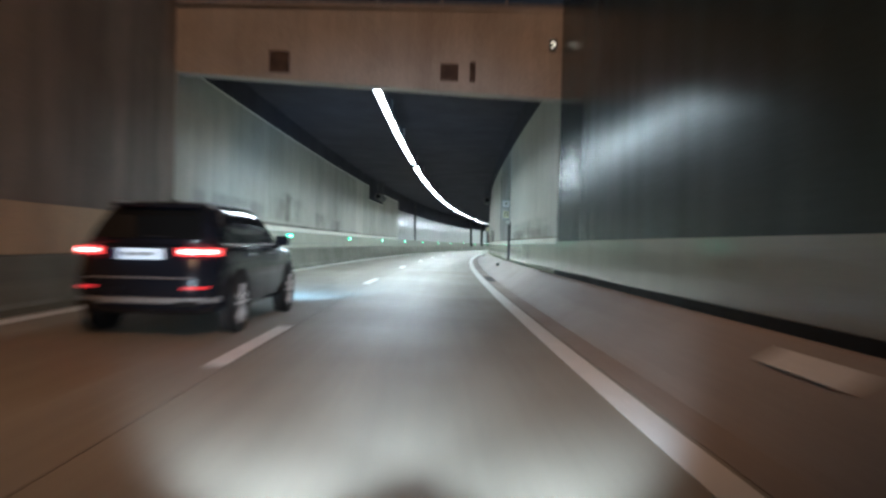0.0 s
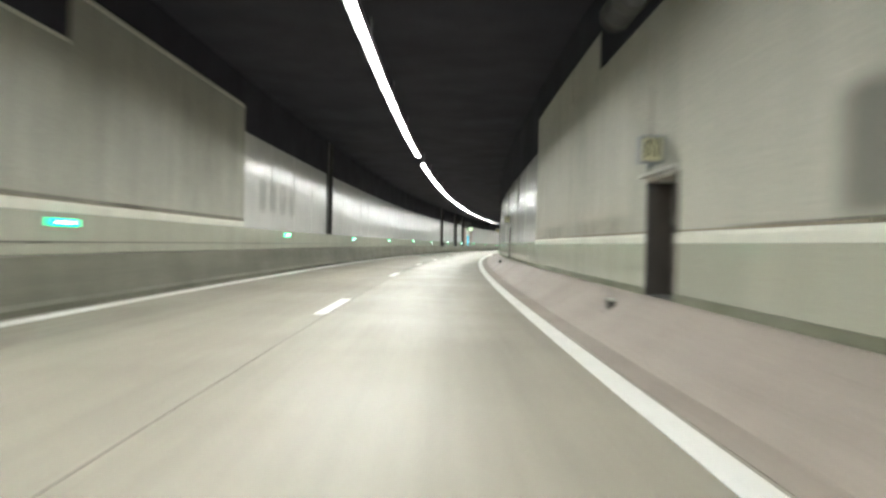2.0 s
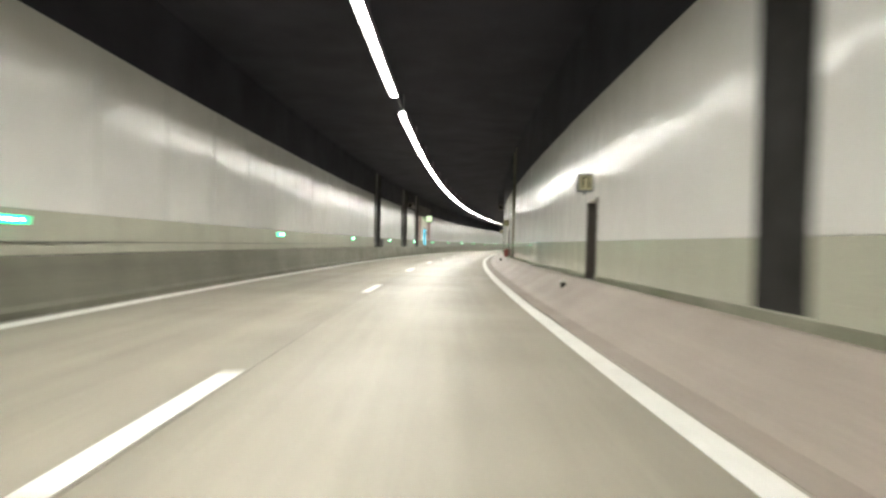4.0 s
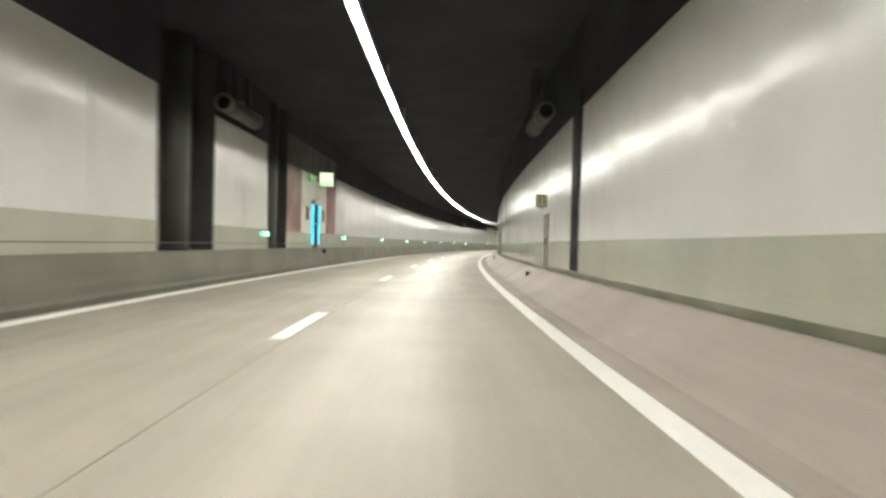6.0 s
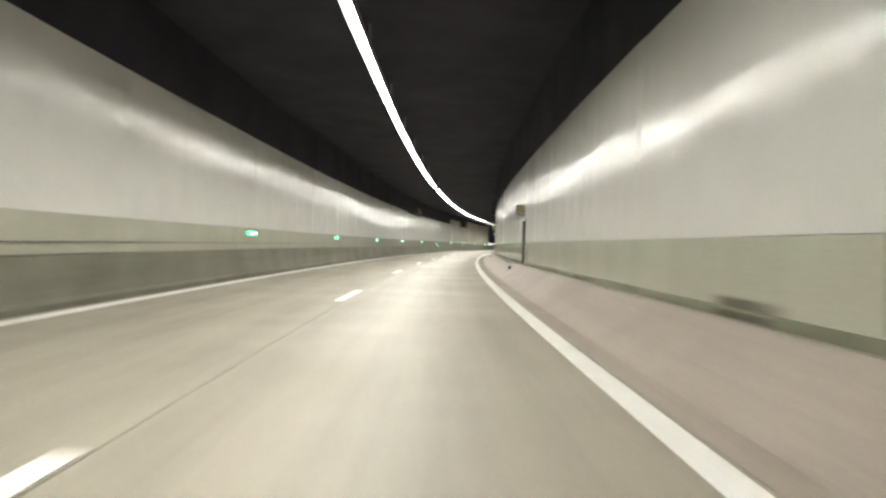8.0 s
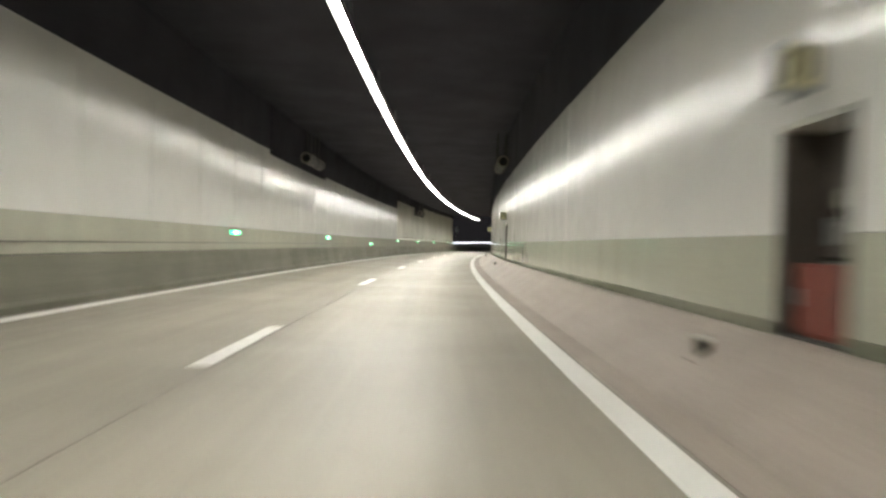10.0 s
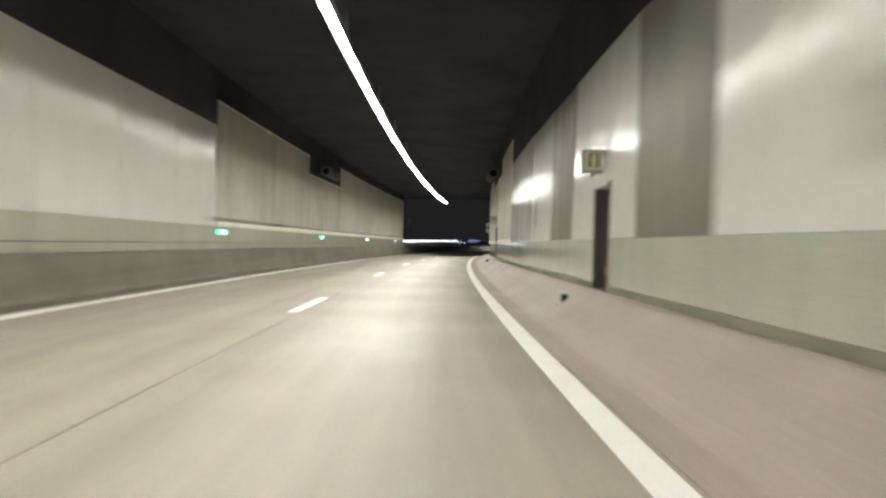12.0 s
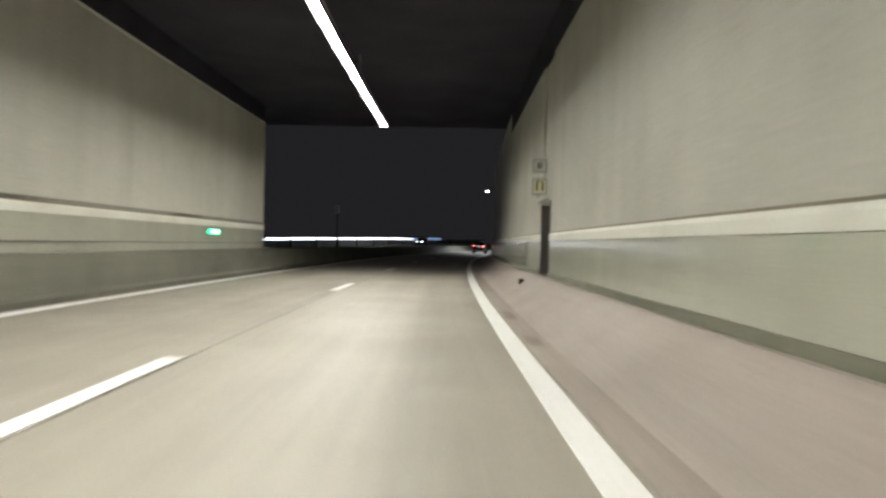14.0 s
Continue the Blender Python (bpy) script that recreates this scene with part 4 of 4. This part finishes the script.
M["smudge"] = stain_shader("smudge", (0.42, 0.42, 0.32), 0.11, 0.15)
M["brown_film"] = stain_shader("brown_film", (0.26, 0.21, 0.13), 0.14, 0.2, 1.6, 0.3)
M["haze"] = stain_shader("faint_smudge", (0.36, 0.33, 0.22), 0.13, 0.15)
M["soot_field"] = stain_shader("soot_field", (0.2, 0.195, 0.165), 0.32, 0.2, 0.7, 0.6)
M["silt"] = stain_shader("brown_silt", (0.22, 0.175, 0.11), 0.26, 0.06, 3.2, 0.7)
M["damp"] = stain_shader("damp_patch", (0.13, 0.12, 0.08), 0.4, 0.2, 2.0, 0.3)
M["oil"] = stain_shader("oil_patch", (0.05, 0.045, 0.04), 2.6)


def wall_stain(s0, s1, z0, z1, material, right):
    u = UR - 0.004 if right and 69.8 < s0 < 305.9 else UR + 0.011 if right else UL + 0.002 if 68.4 < s0 < 300.4 else UL - 0.011
    lean = 0.012 if 68 < s0 < 306 else 0.0
    top = u + (lean if right else -lean) * (z1 - 1.3)
    stain(s0, s1, (u, z0), (top, z1), material, wall_right if right else wall_left, "dark grime blotch")


for s0, s1, z0, z1 in ((24.5, 31.5, 1.62, 2.9), (27.2, 28.6, 1.62, 3.1), (33, 36.5, 1.62, 2.5), (37, 41, 1.62, 2.3), (16.6, 25.5, 1.62, 2.4)):
    wall_stain(s0, s1, z0, z1, M["grime"], False)
for s0, s1 in ((70.0, 70.9), (71.2, 72.2), (72.6, 73.6), (74.0, 75.0)):
    wall_stain(s0 - 0.1, s1 + 0.1, 1.85, 3.15, M["smudge"], False)
for s0, s1, z1 in ((42.2, 47.8, 2.05), (47.0, 50.3, 2.3), (50.4, 52.6, 2.35)):
    wall_stain(s0, s1, 1.24, z1, M["soot_field"], True)
wall_stain(35.3, 36.1, 1.42, 4.9, M["soot_field"], True)
wall_stain(17.0, 28.8, 1.30, 1.95, M["grime"], True)
for s0, s1, z0, z1 in ((297.9, 298.7, 1.4, 2.3), (299.2, 300.3, 1.4, 2.5), (283.0, 284.6, 1.5, 2.2), (176.5, 177.3, 1.4, 2.2), (215.0, 216.2, 1.5, 2.2)):
    wall_stain(s0, s1, z0, z1, M["haze"], True)
for s0, s1, z0, z1 in ((256.5, 257.3, 0.56, 1.1), (255.2, 256.2, 0.56, 0.95), (260.2, 260.7, 0.52, 0.8), (268.2, 268.6, 0.56, 1.15)):
    stain(s0, s1, (UR - 0.0045, z0), (UR - 0.0045, z1), M["brown_film"], wall_right, "faint olive run mark on the painted band")
wall_stain(260.1, 260.8, 1.24, 1.6, M["haze"], True)
for u, z0, z1 in ((UR - 0.0345, 0.47, 0.578), (UR - 0.006, 0.55, 0.70)):
    stain(193.2, 195.1, (u, z0), (u, z1), M["damp"], wall_right, "dark damp blotch at the plinth")
for s0, s1 in split(IN, 68.4, 7) + split(300.4, OUT, 7):
    wall_stain(s0 - 1.2, s1 + 1.2, 1.57, 1.66 + 0.06 * random.random(), M["silt"], False)
for s0, s1 in split(IN + 1, 54, 7):
    wall_stain(s0 - 0.8, s1 + 0.8, ledge_right(s0)[1] - 0.05, ledge_right(s0)[1] + 0.03 + 0.04 * random.random(), M["silt"], True)
for s0, s1 in ((16.6, 22.9), (22.3, 28.7), (57.2, 63.5), (62.7, 69.7)):
    wall_stain(s0, s1, 1.15, 1.68, M["brown_film"], True)
for s0, s1, u0, u1 in ((21.8, 26.0, 0.10, 0.40), (333.8, 335.0, 0.10, 0.38), (336.5, 338.6, 0.12, 0.36), (138.6, 141.5, -6.95, -6.80)):
    stain(s0, s1, (u0, 0.008), (u1, 0.008), M["oil"] if s0 < 200 else M["brown_film"], road_bed, "dark patch on the asphalt")

# ---- cladding pieces ----
def piece_mesh(name, height, material):
    bm = box_bm(-0.02, 0.02, -0.5, 0.5, 0.0, height)
    bmesh.ops.bevel(bm, geom=[e for e in bm.edges if abs(e.verts[0].co.x - e.verts[1].co.x) < 1e-4], offset=0.003, segments=1, affect="EDGES")
    me = bpy.data.meshes.new(name)
    bm.to_mesh(me)
    bm.free()
    me.materials.append(material)
    return me


def clad(spans, u, z, mesh, wall, tilt, lean=0.0, gap=0.002):
    """Cladding pieces set along the wall, each a trace out of true."""
    for a, b in spans:
        ob = new(mesh.name, mesh)
        ob.parent = wall
        ob.matrix_world = stand((a + b) / 2, u, z, random.uniform(-tilt, tilt)) @ Matrix.Rotation(radians(random.uniform(-tilt, tilt) + lean), 4, "Y") @ Matrix.Diagonal((1, b - a - gap, 1, 1))


PANEL_R, PANEL_L = piece_mesh("cladding_panel", 3.96 - 1.223, M["panel"]), piece_mesh("cladding_panel", 4.22 - 1.443, M["panel"])
PANEL_TOP = piece_mesh("cladding_panel", 3.96 - NICHE_TOP - 0.01, M["panel"])
SLAB_GREY = piece_mesh("grey_panel", 3.9 - 1.223, M["grey"])
clad(split(69.8, 305.9, 3.0, DOORS + [RECESS] + list(JOINTS) + list(GREYS)), UR + 0.023, 1.223, PANEL_R, wall_right, 0.17, 0.7)
clad([d for d in DOORS if 69.8 < d[0] < 305.9], UR + 0.033, NICHE_TOP + 0.01, PANEL_TOP, wall_right, 0.1, 0.7)
clad(GREYS, UR + 0.03, 1.223, SLAB_GREY, wall_right, 0.1)
clad(split(68.4, 300.4, 3.0, list(BAYS) + [EXIT]), UL - 0.024, 1.443, PANEL_L, wall_left, 0.17, -0.7)
for a, b in ((IN, 24.5), (24.5, 32.7), (32.7, 40.8), (40.8, 45.9), (45.9, 48.8), (48.8, 51.4), (58.7, 68.4), (300.4, 306.7), (306.7, 313.0), (321.0, 331), (331, 341), (341, OUT)):
    slab("concrete_panel", a + 0.01, b - 0.01, UL - 0.055, UL - 0.015, 1.615, 5.17 if a > 320 else 4.9 if a > 58 else 5.04, M["soiled"] if a < 45 or 48 < a < 320 else M["concrete"], wall_left)
for a, b, z in ((IN, 51.4, 5.06), (51.4, 58.7, 4.12), (58.7, 68.4, 4.92), (300.4, 313.0, 4.92), (313.0, 321.0, 4.12), (321.0, OUT, 5.19)):
    slab("coping", a + 0.01, b - 0.01, UL - 0.056, UL - 0.006, z - 0.06, z, M["ledge"], wall_left)
for a, b in ((51.4, 58.7), (313.0, 321.0)):
    slab("concrete_panel", a + 0.01, b - 0.01, UL - 0.055, UL - 0.015, 1.615, 4.1, M["soiled"], wall_left)
for a, b in split(IN, 28.76, 6.2) + [(30.04, 36.15), (36.15, 41.95), (41.95, 52.2), (52.2, 55.86), (57.14, 63.4), (63.4, 69.8)] + split(305.9, OUT, 9.0, DOORS):
    slab("concrete_panel", a + 0.008, b - 0.008, UR + 0.015, UR + 0.055, ledge_right(a)[1] + 0.002, 4.2 if (a < 60.4 and b > 53.6) or (a < 321 and b > 313) else 4.95, M["sooted"] if a == 30.04 else M["concrete"], wall_right)
